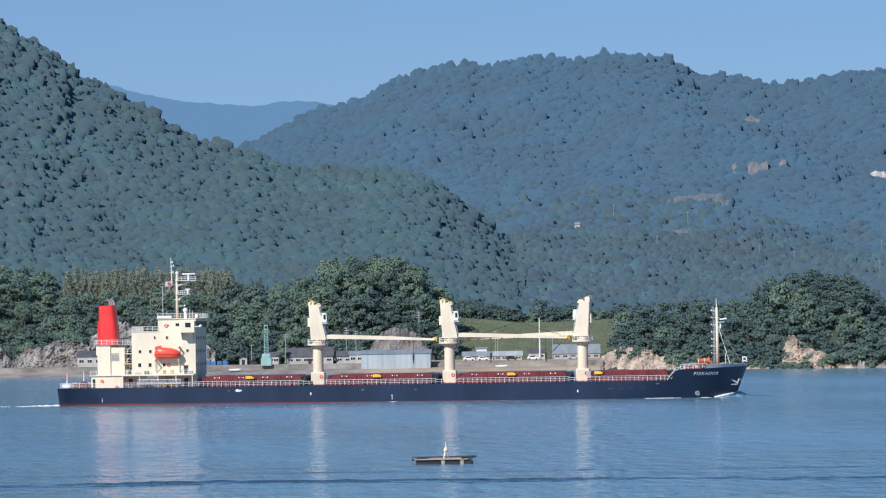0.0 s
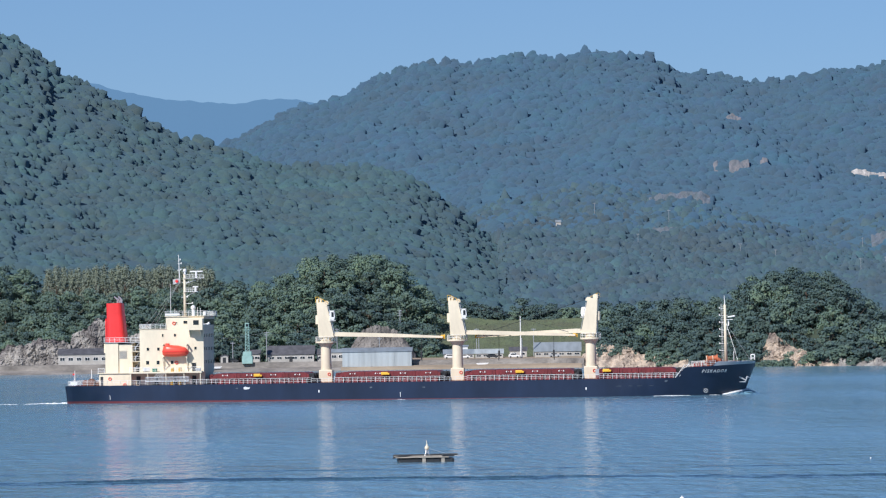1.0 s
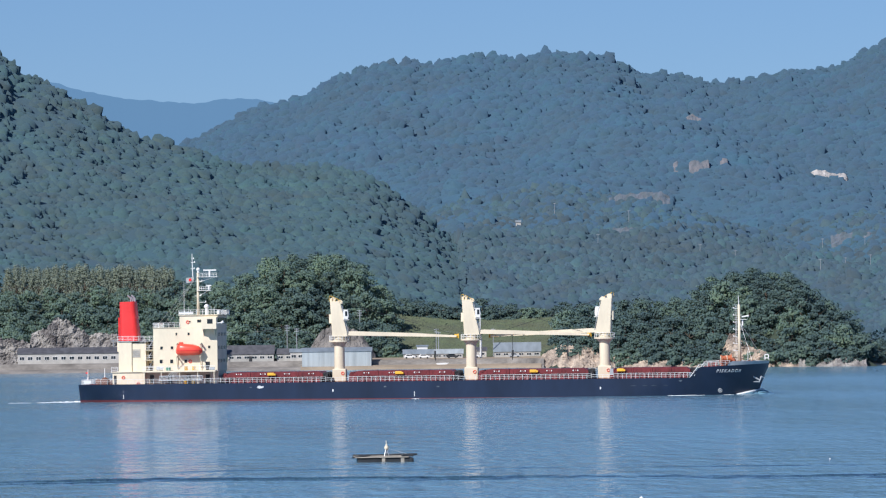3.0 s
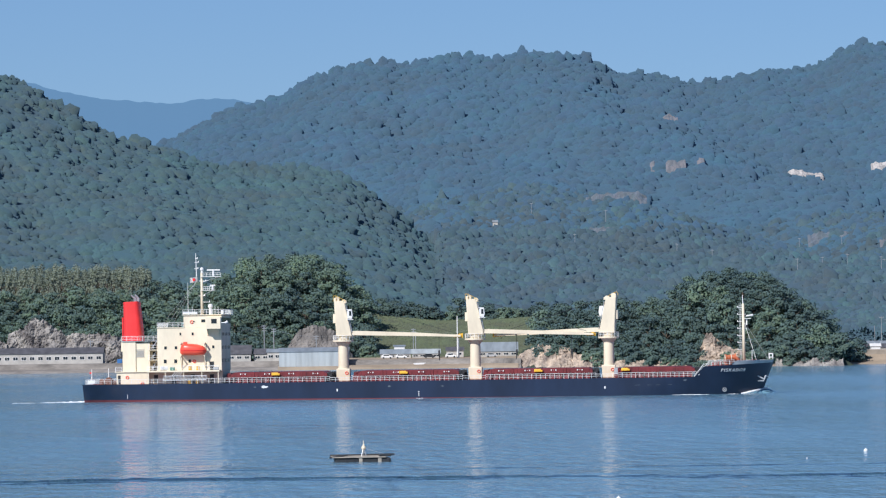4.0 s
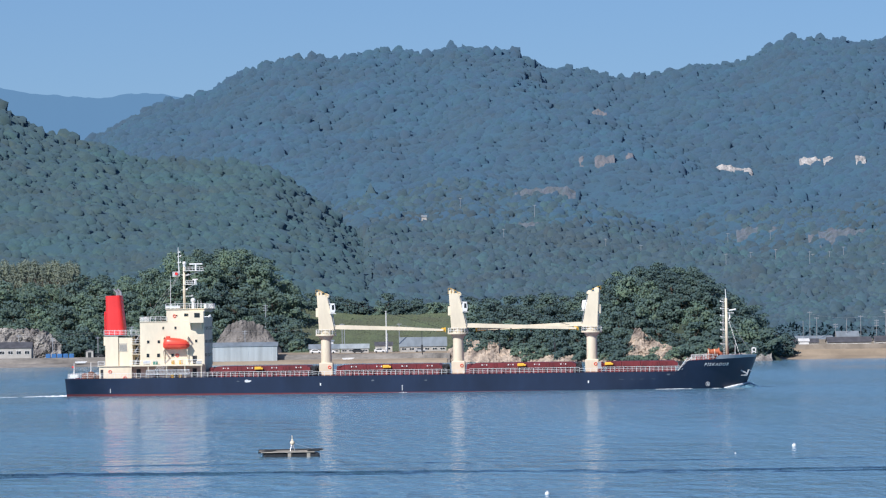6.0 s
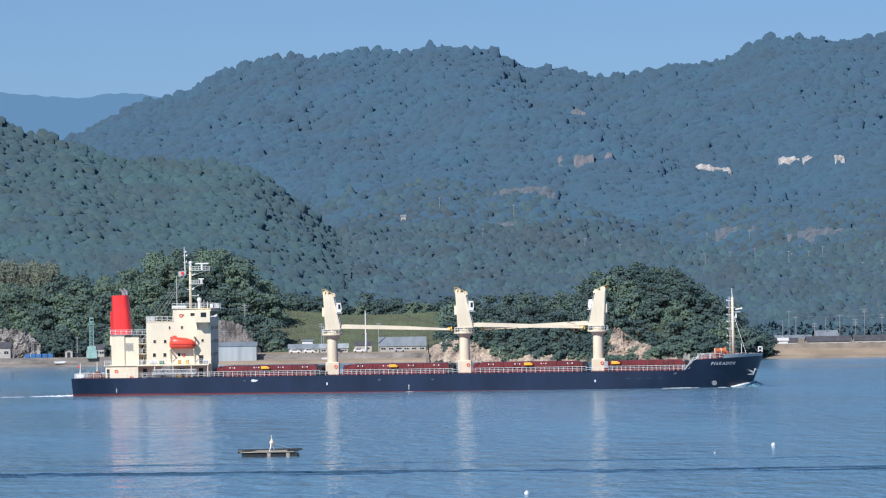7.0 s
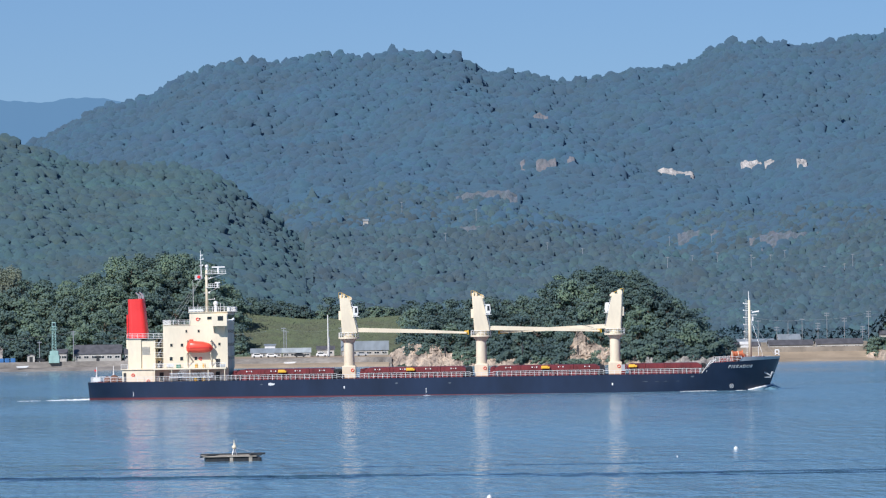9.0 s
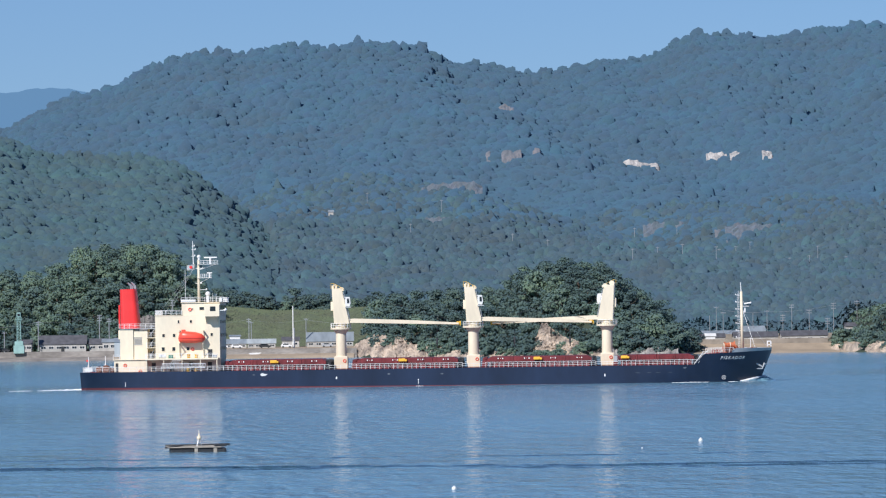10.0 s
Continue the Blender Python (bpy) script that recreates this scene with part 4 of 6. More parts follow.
for k in range(7):
    box(bm, 11.3, 12.9, -7.42, -7.3, 9.9 + k * 0.2, 10.02 + k * 0.2)
box(bm, 11.2, 13.0, -7.4, -7.3, 9.75, 9.87)
box(bm, 11.2, 13.0, -7.4, -7.3, 11.35, 11.45)
part("louvre", bm, PLASTER, ship)
part("door", box(B(), 7.3, 7.9, -9.26, -9.16, 3.9, 5.8, 0.03), DARK, ship)
railing([(8.0, -7.8), (16.2, -7.8)], lambda x: 13.32, 1.0)
railing([(6.8, -9.3), (8.2, -9.3)], lambda x: 6.6, 1.0)
lifebuoy(9.4, -9.3, 5.3, ship)
lifebuoy(12.7, -9.35, 3.95, ship)
# funnel
bm = B()
ring = []
for z, xa, xb, yy in ((13.3, 8.5, 12.85, 2.9), (21.9, 8.45, 12.0, 2.6)):
    pts = []
    for k in range(28):
        a = k / 28 * 6.283
        cxm, rx = (xa + xb) / 2, (xb - xa) / 2
        c, s = math.cos(a), math.sin(a)
        pts.append(bm.verts.new((cxm + rx * math.copysign(abs(c) ** 0.45, c), yy * math.copysign(abs(s) ** 0.45, s), z + 0.1 * (c > 0) * (z > 20))))
    ring.append(pts)
for k in range(28):
    bm.faces.new((ring[0][k], ring[0][(k + 1) % 28], ring[1][(k + 1) % 28], ring[1][k]))
bm.faces.new(ring[1])
bm.faces.new(ring[0][::-1])
funnel = part("funnel", bm, RED, ship, "tall bright red funnel")
for k, (x, y, lean, h) in enumerate(((10.9, -0.9, -0.7, 1.5), (11.5, 0.4, -0.6, 1.6), (11.0, 1.3, -0.4, 1.2), (11.9, -1.2, -0.4, 1.3))):
    bm = B()
    tube(bm, (x, y, 21.8), (x, y, 21.9 + h * 0.6), 0.17, n=10)
    tube(bm, (x, y, 21.85 + h * 0.58), (x + lean, y, 21.9 + h), 0.17, n=10)
    part("exhaust_pipe", bm, STEEL, funnel, "bare steel exhaust pipe")
part("funnel_ladder", box(B(), 8.05, 8.3, -0.5, 0.3, 13.4, 18.5), RED, funnel)
# stair well between casing and house
part("stairwell_wall", box(B(), 14.2, 16.0, -5.5, 5.5, 3.8, 13.2), CREAM, ship)
for z in (6.4, 9.0, 11.2):
    part("stair_landing", box(B(), 14.0, 16.3, -9.4, -5.5, z, z + 0.14), CREAM, ship)
    railing([(14.1, -9.3), (16.2, -9.3)], lambda x, z=z: z + 0.14, 1.0, bars=2, step=1.0)
for z0, z1 in ((6.5, 9.0), (9.1, 11.2), (11.3, 13.2)):
    bm = B()
    for yy in (-8.6, -7.8):
        tube(bm, (14.4, yy, z0), (15.9, yy, z1), 0.07, n=5)
    for k in range(8):
        f = (k + 0.5) / 8
        box(bm, 14.3 + 1.5 * f, 14.55 + 1.5 * f, -8.6, -7.8, z0 + (z1 - z0) * f, z0 + (z1 - z0) * f + 0.05)
    part("stair", bm, STEEL, ship)
for z in (6.6, 9.2, 11.4):
    part("door", box(B(), 14.6, 15.4, -5.58, -5.48, z, z + 1.7, 0.03), DARK, ship)

house = part("deckhouse", box(B(), 16.1, 30.2, -9.5, 9.5, 6.5, 16.05, 0.05), CREAM, ship, "cream steel accommodation block")
part("bridge", box(B(), 21.9, 30.3, -9.3, 9.3, 16.05, 18.75, 0.06), CREAM, ship, "cream wheelhouse")
part("roof_edge", box(B(), 16.0, 22.0, -9.65, 9.65, 16.05, 16.17), CREAM, ship)
part("bridge_roof", box(B(), 21.7, 31.0, -9.6, 9.6, 18.75, 18.9), CREAM, ship)
bm = prism(B(), [(27.0, 15.75), (30.3, 15.75), (30.3, 18.3), (27.0, 18.3)], -12.3, -9.3)
part("bridge_wing", bm, CREAM, ship, "cream bridge wing")
for xg in (27.2, 29.6):
    bm = B()
    v = [[bm.verts.new((xg + d, y, z)) for y, z in ((-9.5, 14.2), (-9.5, 15.75), (-11.6, 15.75))] for d in (0, 0.15)]
    bm.faces.new(v[0])
    bm.faces.new(v[1][::-1])
    for i in range(3):
        bm.faces.new((v[0][i], v[0][(i + 1) % 3], v[1][(i + 1) % 3], v[1][i]))
    part("wing_bracket", bm, CREAM, ship, "gusset under the bridge wing")
part("wing_opening", box(B(), 28.3, 29.5, -12.36, -12.28, 16.9, 17.9, 0.03), GLASS, ship)
for k in range(9):
    y = -8.4 + k * 2.1
    part("bridge_window", box(B(), 30.28, 30.36, y - 0.85, y + 0.85, 16.9, 18.2, 0.03), GLASS, ship)
for z in (8.4, 11.3, 14.2):
    for k in range(6):
        y = -7.8 + k * 3.1
        part("front_window", box(B(), 30.18, 30.25, y - 0.4, y + 0.4, z, z + 0.75, 0.03), GLASS, ship)
for x, z, w, h in ((17.9, 11.7, .55, .65), (20.2, 11.7, .55, .65), (17.8, 8.75, .65, .8), (20.1, 8.75, .65, .8), (23.2, 8.75, .6, .7), (28.4, 11.8, .5, .6), (23.9, 14.7, .45, .6), (21.2, 14.7, .35, .6)):
    window(x, z, w, h, -9.5, house)
window(26.3, 17.5, 1.0, 0.65, -9.3, house)
window(24.2, 17.4, 0.3, 0.3, -9.3, house)
lifebuoy(23.7, -9.4, 17.3, ship)
lifebuoy(24.2, -9.6, 8.7, ship)
part("door", box(B(), 27.6, 28.5, -9.58, -9.48, 6.8, 8.6, 0.03), DARK, ship)
railing([(16.1, -9.5), (21.9, -9.5)], lambda x: 16.17, 1.0)
railing([(16.1, -9.5), (16.1, 9.5)], lambda x: 16.17, 1.0)
railing([(21.8, -9.5), (30.9, -9.5), (30.9, 9.5)], lambda x: 18.9, 1.05)
part("spray_screen", box(B(), 21.8, 25.0, -9.66, -9.58, 19.0, 19.45), WHITE, ship, "white canvas dodger on the rail")
part("side_light", box(B(), 30.2, 30.8, -9.9, -9.6, 18.9, 19.8, 0.05), WHITE, ship)
bm = B()
tube(bm, (30.3, -12, 17.0), (31.6, -12, 17.1), 0.09)
tube(bm, (31.3, -12, 17.0), (31.9, -12.1, 17.3), 0.2, 0.3)
part("searchlight", bm, WHITE, ship)
# boat deck and passage
part("boat_deck", box(B(), 13.9, 29.9, -11.45, -9.3, 6.4, 6.75, 0.03), CREAM, ship, "cream boat deck along the house")
part("passage_wall", box(B(), 14.0, 30.2, -7.6, 7.6, 3.8, 6.5), CREAM, ship)
for x in (14.3, 18.0, 22.0, 26.0, 29.6):
    part("deck_pillar", tube(B(), (x, -11.2, 3.8), (x, -11.2, 6.45), 0.11), CREAM, ship)
for x in (15.5, 19.5, 23.6, 27.8):
    part("door", box(B(), x - 0.45, x + 0.45, -7.68, -7.58, 3.9, 5.8, 0.03), DARK, ship)
railing([(14.0, -11.3), (29.8, -11.3)], lambda x: 6.75, 1.0, bars=3, step=1.1)
bm = B()
for z in (4.65, 5.55):
    for yy in (-11.75, -11.2):
        tube(bm, (17.6, yy, z), (27.0, yy, z), 0.075, n=5)
for k in range(32):
    x = 17.6 + 9.4 * k / 31
    tube(bm, (x, -11.75, 4.65), (x + 0.14, -11.75, 5.55), 0.05, n=5)
part("gangway", bm, PALEGREY, ship, "grey lattice accommodation ladder stowed along the side")
bm = B()
for k in range(4):
    tube(bm, (19.5 + k * 0.5, -11.4, 5.6), (20.3 + k * 0.5, -11.4, 6.5), 0.05, n=5)
part("gangway_gear", bm, WHITE, ship)
for x, z in ((23.25, 3.85), (25.0, 3.85), (23.4, 6.75), (25.1, 6.75)):
    bm = B()
    tube(bm, (x, -10.8, z), (x, -10.8, z + 0.85), 0.36, n=14)
    for h in (0.05, 0.42, 0.8):
        tube(bm, (x, -10.8, z + h), (x, -10.8, z + h + 0.05), 0.39, n=14)
    part("drum", bm, YELLOW, ship, "yellow steel drum")
part("deck_box", box(B(), 19.0, 20.0, -10.9, -10.2, 6.75, 7.5, 0.05), GREEN, ship, "green deck box")
part("raft_canister", tube(B(), (16.9, -10.7, 7.2), (18.4, -10.7, 7.2), 0.42, n=16), WHITE, ship, "white life-raft canister")
part("deck_box", box(B(), 28.5, 29.6, -11.0, -10.2, 6.75, 7.4, 0.05), GREY, ship)


def lifeboat():
    bm = B()
    prof = [(21.25, 0.35, 10.5, 11.5), (21.6, 1.0, 10.15, 12.35), (22.3, 1.25, 10.05, 12.65), (23.3, 1.3, 10.0, 12.55), (25.0, 1.3, 10.0, 12.4), (26.3, 1.1, 10.15, 12.0), (27.0, 0.5, 10.6, 11.35)]
    rings = []
    for x, w, z0, z1 in prof:
        zc, rz = (z0 + z1) / 2, (z1 - z0) / 2
        rings.append([bm.verts.new((x, -10.6 + w * math.copysign(abs(math.cos(a)) ** 0.7, math.cos(a)), zc + rz * math.copysign(abs(math.sin(a)) ** 0.8, math.sin(a)))) for a in np.linspace(0, 6.283, 17)[:-1]])
    for p, q in zip(rings, rings[1:]):
        for k in range(16):
            bm.faces.new((p[k], p[(k + 1) % 16], q[(k + 1) % 16], q[k]))
    bm.faces.new(rings[0])
    bm.faces.new(rings[-1][::-1])
    boat = part("lifeboat", bm, ORANGE, ship, "orange enclosed lifeboat in its davits", smooth=True)
    part("cockpit", box(B(), 21.9, 22.8, -11.1, -10.1, 12.3, 12.95, 0.15), ORANGE, boat)
    bm = B()
    for k in range(len(prof) - 1):
        tube(bm, (prof[k][0], -10.6 - prof[k][1] - 0.02, 11.1), (prof[k + 1][0], -10.6 - prof[k + 1][1] - 0.02, 11.1), 0.08, n=6)
    part("fender", bm, RED, boat)
    for x in (21.4, 26.6):
        bm = B()
        box(bm, x - 0.13, x + 0.13, -9.8, -9.5, 6.75, 12.6)
        box(bm, x - 0.13, x + 0.13, -11.2, -9.5, 12.5, 12.8)
        tube(bm, (x, -11.0, 12.6), (x, -10.8, 11.9), 0.08)
        prism(bm, [(x - 0.1, 9.7), (x + 0.1, 9.7), (x + 0.1, 10.0), (x - 0.1, 10.0)], -11.6, -9.5)
        tube(bm, (x, -11.5, 9.8), (x, -9.6, 7.0), 0.09)
        part("davit", bm, CREAM, ship, "cream boat davit")


lifeboat()


def radar_mast():
    m = part("radar_mast", tube(B(), (25.8, 0, 18.8), (25.8, 0, 28.2), 0.34, 0.24, 12), CREAM, ship, "cream radar mast on the wheelhouse top", smooth=True)
    part("pole", tube(B(), (24.7, 0, 26.5), (24.55, 0, 32.4), 0.14, 0.06), WHITE, m)
    for z, x1 in ((27.2, 30.2), (24.2, 28.7)):
        bm = B()
        box(bm, 25.6, x1, -0.9, 0.9, z, z + 0.1)
        for k in range(6):
            x = 26.2 + (x1 - 26.3) * k / 5
            tube(bm, (x, -0.85, z), (x, -0.85, z + 0.85), 0.04, n=5)
        for h in (0.45, 0.85):
            tube(bm, (26.2, -0.85, z + h), (x1 - 0.1, -0.85, z + h), 0.04, n=5)
        tube(bm, (25.8, 0, z - 1.2), (x1 - 0.6, 0, z), 0.07, n=6)
        part("mast_platform", bm, WHITE, m)
    bm = B()
    box(bm, 27.0, 29.9, -0.2, 0.2, 28.55, 28.85, 0.06)
    tube(bm, (28.4, 0, 27.2), (28.4, 0, 28.6), 0.22)
    part("radar_scanner", bm, WHITE, m)
    bm = B()
    box(bm, 27.6, 28.8, -0.15, 0.15, 25.2, 25.45, 0.05)
    tube(bm, (28.2, 0, 24.2), (28.2, 0, 25.2), 0.18)
    part("radar_scanner", bm, WHITE, m)
    for x, y, z, r in ((25.9, -0.1, 28.9, 0.42), (28.0, -3.0, 20.7, 0.55)):
        bm = B()
        ball(bm, (x, y, z), r, sub=3)
        tube(bm, (x, y, z - 1.8 if z < 25 else z - 0.8), (x, y, z), r * 0.62)
        part("radome", bm, WHITE, m, "white antenna dome")
    for z, a, b in ((26.3, 25.0, 26.8), (23.0, 25.1, 26.5), (21.6, 25.5, 27.6), (29.0, 24.2, 25.1), (30.4, 24.3, 25.2), (31.2, 24.4, 25.0)):
        bm = box(B(), a, b, -0.08, 0.08, z, z + 0.1)
        box(bm, b - 0.2, b, -0.12, 0.12, z, z + 0.35)
        part("mast_light", bm, WHITE, m)
    for x, y, z0, z1 in ((23.15, -4, 18.9, 26.0), (24.3, -6, 18.9, 20.6), (29.2, -5, 18.9, 20.8), (30.1, -7, 18.9, 20.6)):
        part("whip_antenna", tube(B(), (x, y, z0), (x, y, z1), 0.06, 0.035, 6), WHITE, m)
    for x, z in ((17.3, 16.4), (18.6, 16.4), (19.6, 16.4)):
        part("halyard", tube(B(), (24.9, -0.4, 26.6), (x, -6, z), 0.018, n=5), STEEL, m)
    bm = B()
    n = 10
    rows = [[bm.verts.new((23.2 + 1.75 * i / n, -0.5 + 0.12 * math.sin(i * 0.9 + j * 0.25), 26.1 - 0.25 * (1 - i / n) + j * 1.2 / 6)) for i in range(n + 1)] for j in range(7)]
    for j in range(6):
        for i in range(n):
            bm.faces.new((rows[j][i], rows[j][i + 1], rows[j + 1][i + 1], rows[j + 1][i]))
    r = bmesh.ops.solidify(bm, geom=bm.faces[:], thickness=0.03)
    flag = part("flag", bm, WHITE, m, "small white flag with a red disc", smooth=True)
    part("flag_disc", tube(B(), (24.15, -0.70, 26.6), (24.15, -0.62, 26.6), 0.34, n=18), RED, flag)


radar_mast()
for ob in list(ship.children):
    if ob.name.startswith("radar_mast"):
        ob.location.x = -0.8
    elif ob.name.startswith("funnel"):
        ob.location.x = -0.75
    elif ob.name.startswith("foremast"):
        ob.location.x = 0.35


# ---- foam ----
def foam(name, label, pieces, seed):
    """Broken crests lying on the water: (x, y, length, width, height, drift in y)."""
    rng = random.Random(seed)
    t = thing(name, label, "foam")
    for x, y, L, W, H, dy in pieces:
        bm = B()
        n = max(10, int(L * 5))
        sides = []
        for i in range(n + 1):
            f = i / n
            env = math.sin(math.pi * min(1, f * 0.96 + 0.02)) ** 0.6
            gap = 0.15 if noise.noise(Vector((x + L * f, seed, y)) * 1.3) < -0.12 else 1.0
            w = W * env * rng.uniform(0.35, 1.0) * gap
            h = H * env * rng.uniform(0.3, 1.0) * gap
            px, py = x + L * f, y + dy * f + rng.uniform(-0.15, 0.15)
            sides.append((bm.verts.new((px, py - w, -0.03)), bm.verts.new((px, py - w * 0.3, h + 0.03)), bm.verts.new((px, py + w * 0.5, h * 0.7 + 0.03)), bm.verts.new((px, py + w, -0.03))))
        for a, b in zip(sides, sides[1:]):
            for k in range(3):
                bm.faces.new((a[k], b[k], b[k + 1], a[k + 1]))
        part("crest", bm, FOAM, t, smooth=True)
    return t


bow_foam = foam("bow_wave", "white broken bow wave along the ship's stem", [
    (140.6, -10.6, 2.2, 0.2, 0.06, 1.2), (128.5, -12.1, 8.0, 0.14, 0.07, 1.3), (72.8, -11.9, 1.6, 0.14, 0.08, 0.0)], 5)
bm, top = B(), []
rows = []
for i in range(41):
    f = i / 40
    x = 142.5 + 9.0 * f
    y0 = -half_beam(min(x, 147.8), 0.2) if x < 147.8 else 0.5 * (x - 147.8)
    h = 1.15 * math.sin(math.pi * min(1, f * 0.62) ) ** 1.6 * (1 - max(0, f - 0.72) * 3.2) + 0.05 * noise.noise(Vector((x * 1.3, 0, 2)))
    rows.append([bm.verts.new((x, y0 + dy, -0.04 + max(0, h) * k)) for dy, k in ((-3.4, 0), (-1.8, 0.35), (-0.9, 0.75), (-0.4, 1.0), (0.1, 0.9), (0.8, 0.0))])
    top.append((x, y0 - 0.55, max(0, h)))
for p, q in zip(rows, rows[1:]):
    for j in range(5):
        bm.faces.new((p[j], q[j], q[j + 1], p[j + 1]))
part("swell", bm, WATER, bow_foam, "smooth dark shoulder of the bow wave", smooth=True)
bm = B()
rng_foam = random.Random(15)
rows = []
for x, y, h in top[4:31]:
    w = rng_foam.uniform(0.05, 0.17)
    rows.append((bm.verts.new((x, y - 0.5, h - 0.10 - w)), bm.verts.new((x, y - 0.25, h + 0.04)), bm.verts.new((x, y + 0.2, h + 0.08 + w * 0.4)), bm.verts.new((x, y + 0.5, h - 0.05))))
for p, q in zip(rows, rows[1:]):
    for j in range(3):
        bm.faces.new((p[j], q[j], q[j + 1], p[j + 1]))
part("crest", bm, FOAM, bow_foam, "white foam line on the bow wave", smooth=True)
wake_foam = foam("stern_wake", "white foam trailing behind the ship's stern", [(-5.0, -7, 4.6, 0.45, 0.16, 0.5), (-10.0, -8, 5.0, 0.4, 0.10, 0.6), (-16, -10, 5, 0.3, 0.05, 1.0), (-8, -1, 7, 0.5, 0.16, 0), (-4, 4, 4, 0.5, 0.18, 0)], 7)


# ---- far range behind the hills ----
def far_range():
    tab = [(-1300, 470), (-1000, 470), (-840, 453), (-800, 442), (-740, 425), (-670, 412), (-600, 406), (-549, 402), (-499, 410), (-439, 409), (-399, 398), (-300, 380), (-200, 300)]
    bm = B()
    d = 4880
    top, low = [], []
    for k in range(161):
        b = -1300 + 1100 * k / 160
        e = float(along(tab, b)) + 2.5 * noise.noise(Vector((b * 0.05, 0, 3))) + 1.5 * noise.noise(Vector((b * 0.3, 0, 9)))
        p = spot(b, e, d)
        top.append(bm.verts.new(p))
        low.append(bm.verts.new((p.x, d - 60, 2)))
    for i in range(160):
        bm.faces.new((low[i], low[i + 1], top[i + 1], top[i]))
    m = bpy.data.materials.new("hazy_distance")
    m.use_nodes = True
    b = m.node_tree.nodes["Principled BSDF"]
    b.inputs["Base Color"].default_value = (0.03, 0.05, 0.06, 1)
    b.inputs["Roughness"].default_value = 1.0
    # the range glows in the haze colour instead of being veiled by air
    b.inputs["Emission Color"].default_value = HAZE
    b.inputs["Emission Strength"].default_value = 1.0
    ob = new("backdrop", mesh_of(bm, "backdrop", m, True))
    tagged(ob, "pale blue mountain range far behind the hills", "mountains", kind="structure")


far_range()


# ---- shore structure ----
def strip(name, label, category, path, profile, mat, kind="structure", wobble=0.0, seed=1):
    """A cross-section (depth, height) carried along a line of (x, y)."""
    bm = B()
    rng = random.Random(seed)
    rows = []
    for i, (x, y) in enumerate(path):
        rows.append([bm.verts.new((x, y + dy + rng.uniform(-wobble, wobble), z + rng.uniform(-wobble, wobble) * 0.3)) for dy, z in profile])
    for a, b in zip(rows, rows[1:]):
        for k in range(len(profile) - 1):
            bm.faces.new((a[k], b[k], b[k + 1], a[k + 1]))
    ob = new(name, mesh_of(bm, name, mat))
    return tagged(ob, label, category, kind=kind)


def shore_line(x0, x1, n, back=0.0):
    return [(x, float(along(SHORE, x)) + back) for x in np.linspace(x0, x1, n)]


strip("sea_wall", "weathered grey concrete sea wall above a sloping revetment", "sea wall", shore_line(-260, 13, 140, -4),
      [(0, -0.6), (5, 1.0), (8, 1.35), (10, 1.4), (10.2, 3.45), (10.7, 3.5), (11, 3.2), (40, 3.4)], CONCRETE, wobble=0.05)
strip("foreshore", "tan gravel foreshore below the sea wall", "beach", shore_line(-78, 12, 60, -5), [(0, -0.5), (4, 0.9), (8.5, 1.6), (9.5, 1.0)], SAND, wobble=0.08)
strip("sand_beach", "pale sand beach below a low wall", "beach", [(x, y - 6) for x, y in shore_line(126, 192, 60)], [(0, -0.4), (8, 0.7), (12, 1.1), (16, 2.5), (20, 3.55), (26, 3.7)], SAND, wobble=0.08)
strip("beach_wall", "pale concrete wall along the back of the beach", "sea wall", [(x, 1836) for x in np.linspace(128, 240, 40)],
      [(0, 0.5), (0.1, 2.6), (2, 3.0), (2.1, 5.1), (2.6, 5.15), (2.7, 4.0), (40, 4.0)], SANDWALL, wobble=0.03)
strip("coast_road_wall", "pale parapet of the raised coast road", "parapet", [(x, 1885) for x in np.linspace(118, 260, 30)],
      [(0, 3.0), (0.1, 5.6), (0.2, 6.6), (0.7, 6.7), (0.8, 5.5), (12, 5.5)], SANDWALL, wobble=0.02)
strip("forecourt", "tan concrete quay apron behind the wall", "quay", shore_line(-60, 13, 60, 8), [(0, 3.45), (14, 3.75), (30, 4.1)], SAND, wobble=0.04)


def grass_slope():
    xs, ys = np.linspace(-50, 30, 60), np.linspace(1938, 2046, 50)
    X, Y = np.meshgrid(xs, ys)
    Z = land_z(X, Y) + 0.5 + 0.35 * np.sin(X * 0.5 + Y * 0.3) * np.sin(X * 0.23 - Y * 0.4)
    v = np.stack([X, Y, Z], -1).reshape(-1, 3)
    nx, ny = len(xs), len(ys)
    i = (np.arange(ny - 1)[:, None] * nx + np.arange(nx - 1)[None, :]).ravel()
    t = np.concatenate([np.stack([i, i + 1, i + nx + 1], 1), np.stack([i, i + nx + 1, i + nx], 1)])
    ob = new("grass_slope", quick_mesh("grass_slope", v, t, GRASS))
    tagged(ob, "yellow-green rough grass bank above the harbour sheds", "grass", kind="structure")
    rng = np.random.default_rng(4)
    V, T = [], []
    for k in range(5000):
        x, y = rng.uniform(-48, 28), rng.uniform(1940, 2040)
        z = float(land_z(x, y)) + 0.4
        h, w = rng.uniform(0.4, 1.1), rng.uniform(0.3, 0.8)
        b = len(V)
        V += [(x - w, y, z), (x + w, y, z), (x + rng.uniform(-0.4, 0.4), y + 0.3, z + h)]
        T.append((b, b + 1, b + 2))
    ob = new("grass", quick_mesh("grass", V, T, GRASS, False))
    tagged(ob, "tall dry-tipped grass tufts on the bank", "grass", kind="stuff")


grass_slope()


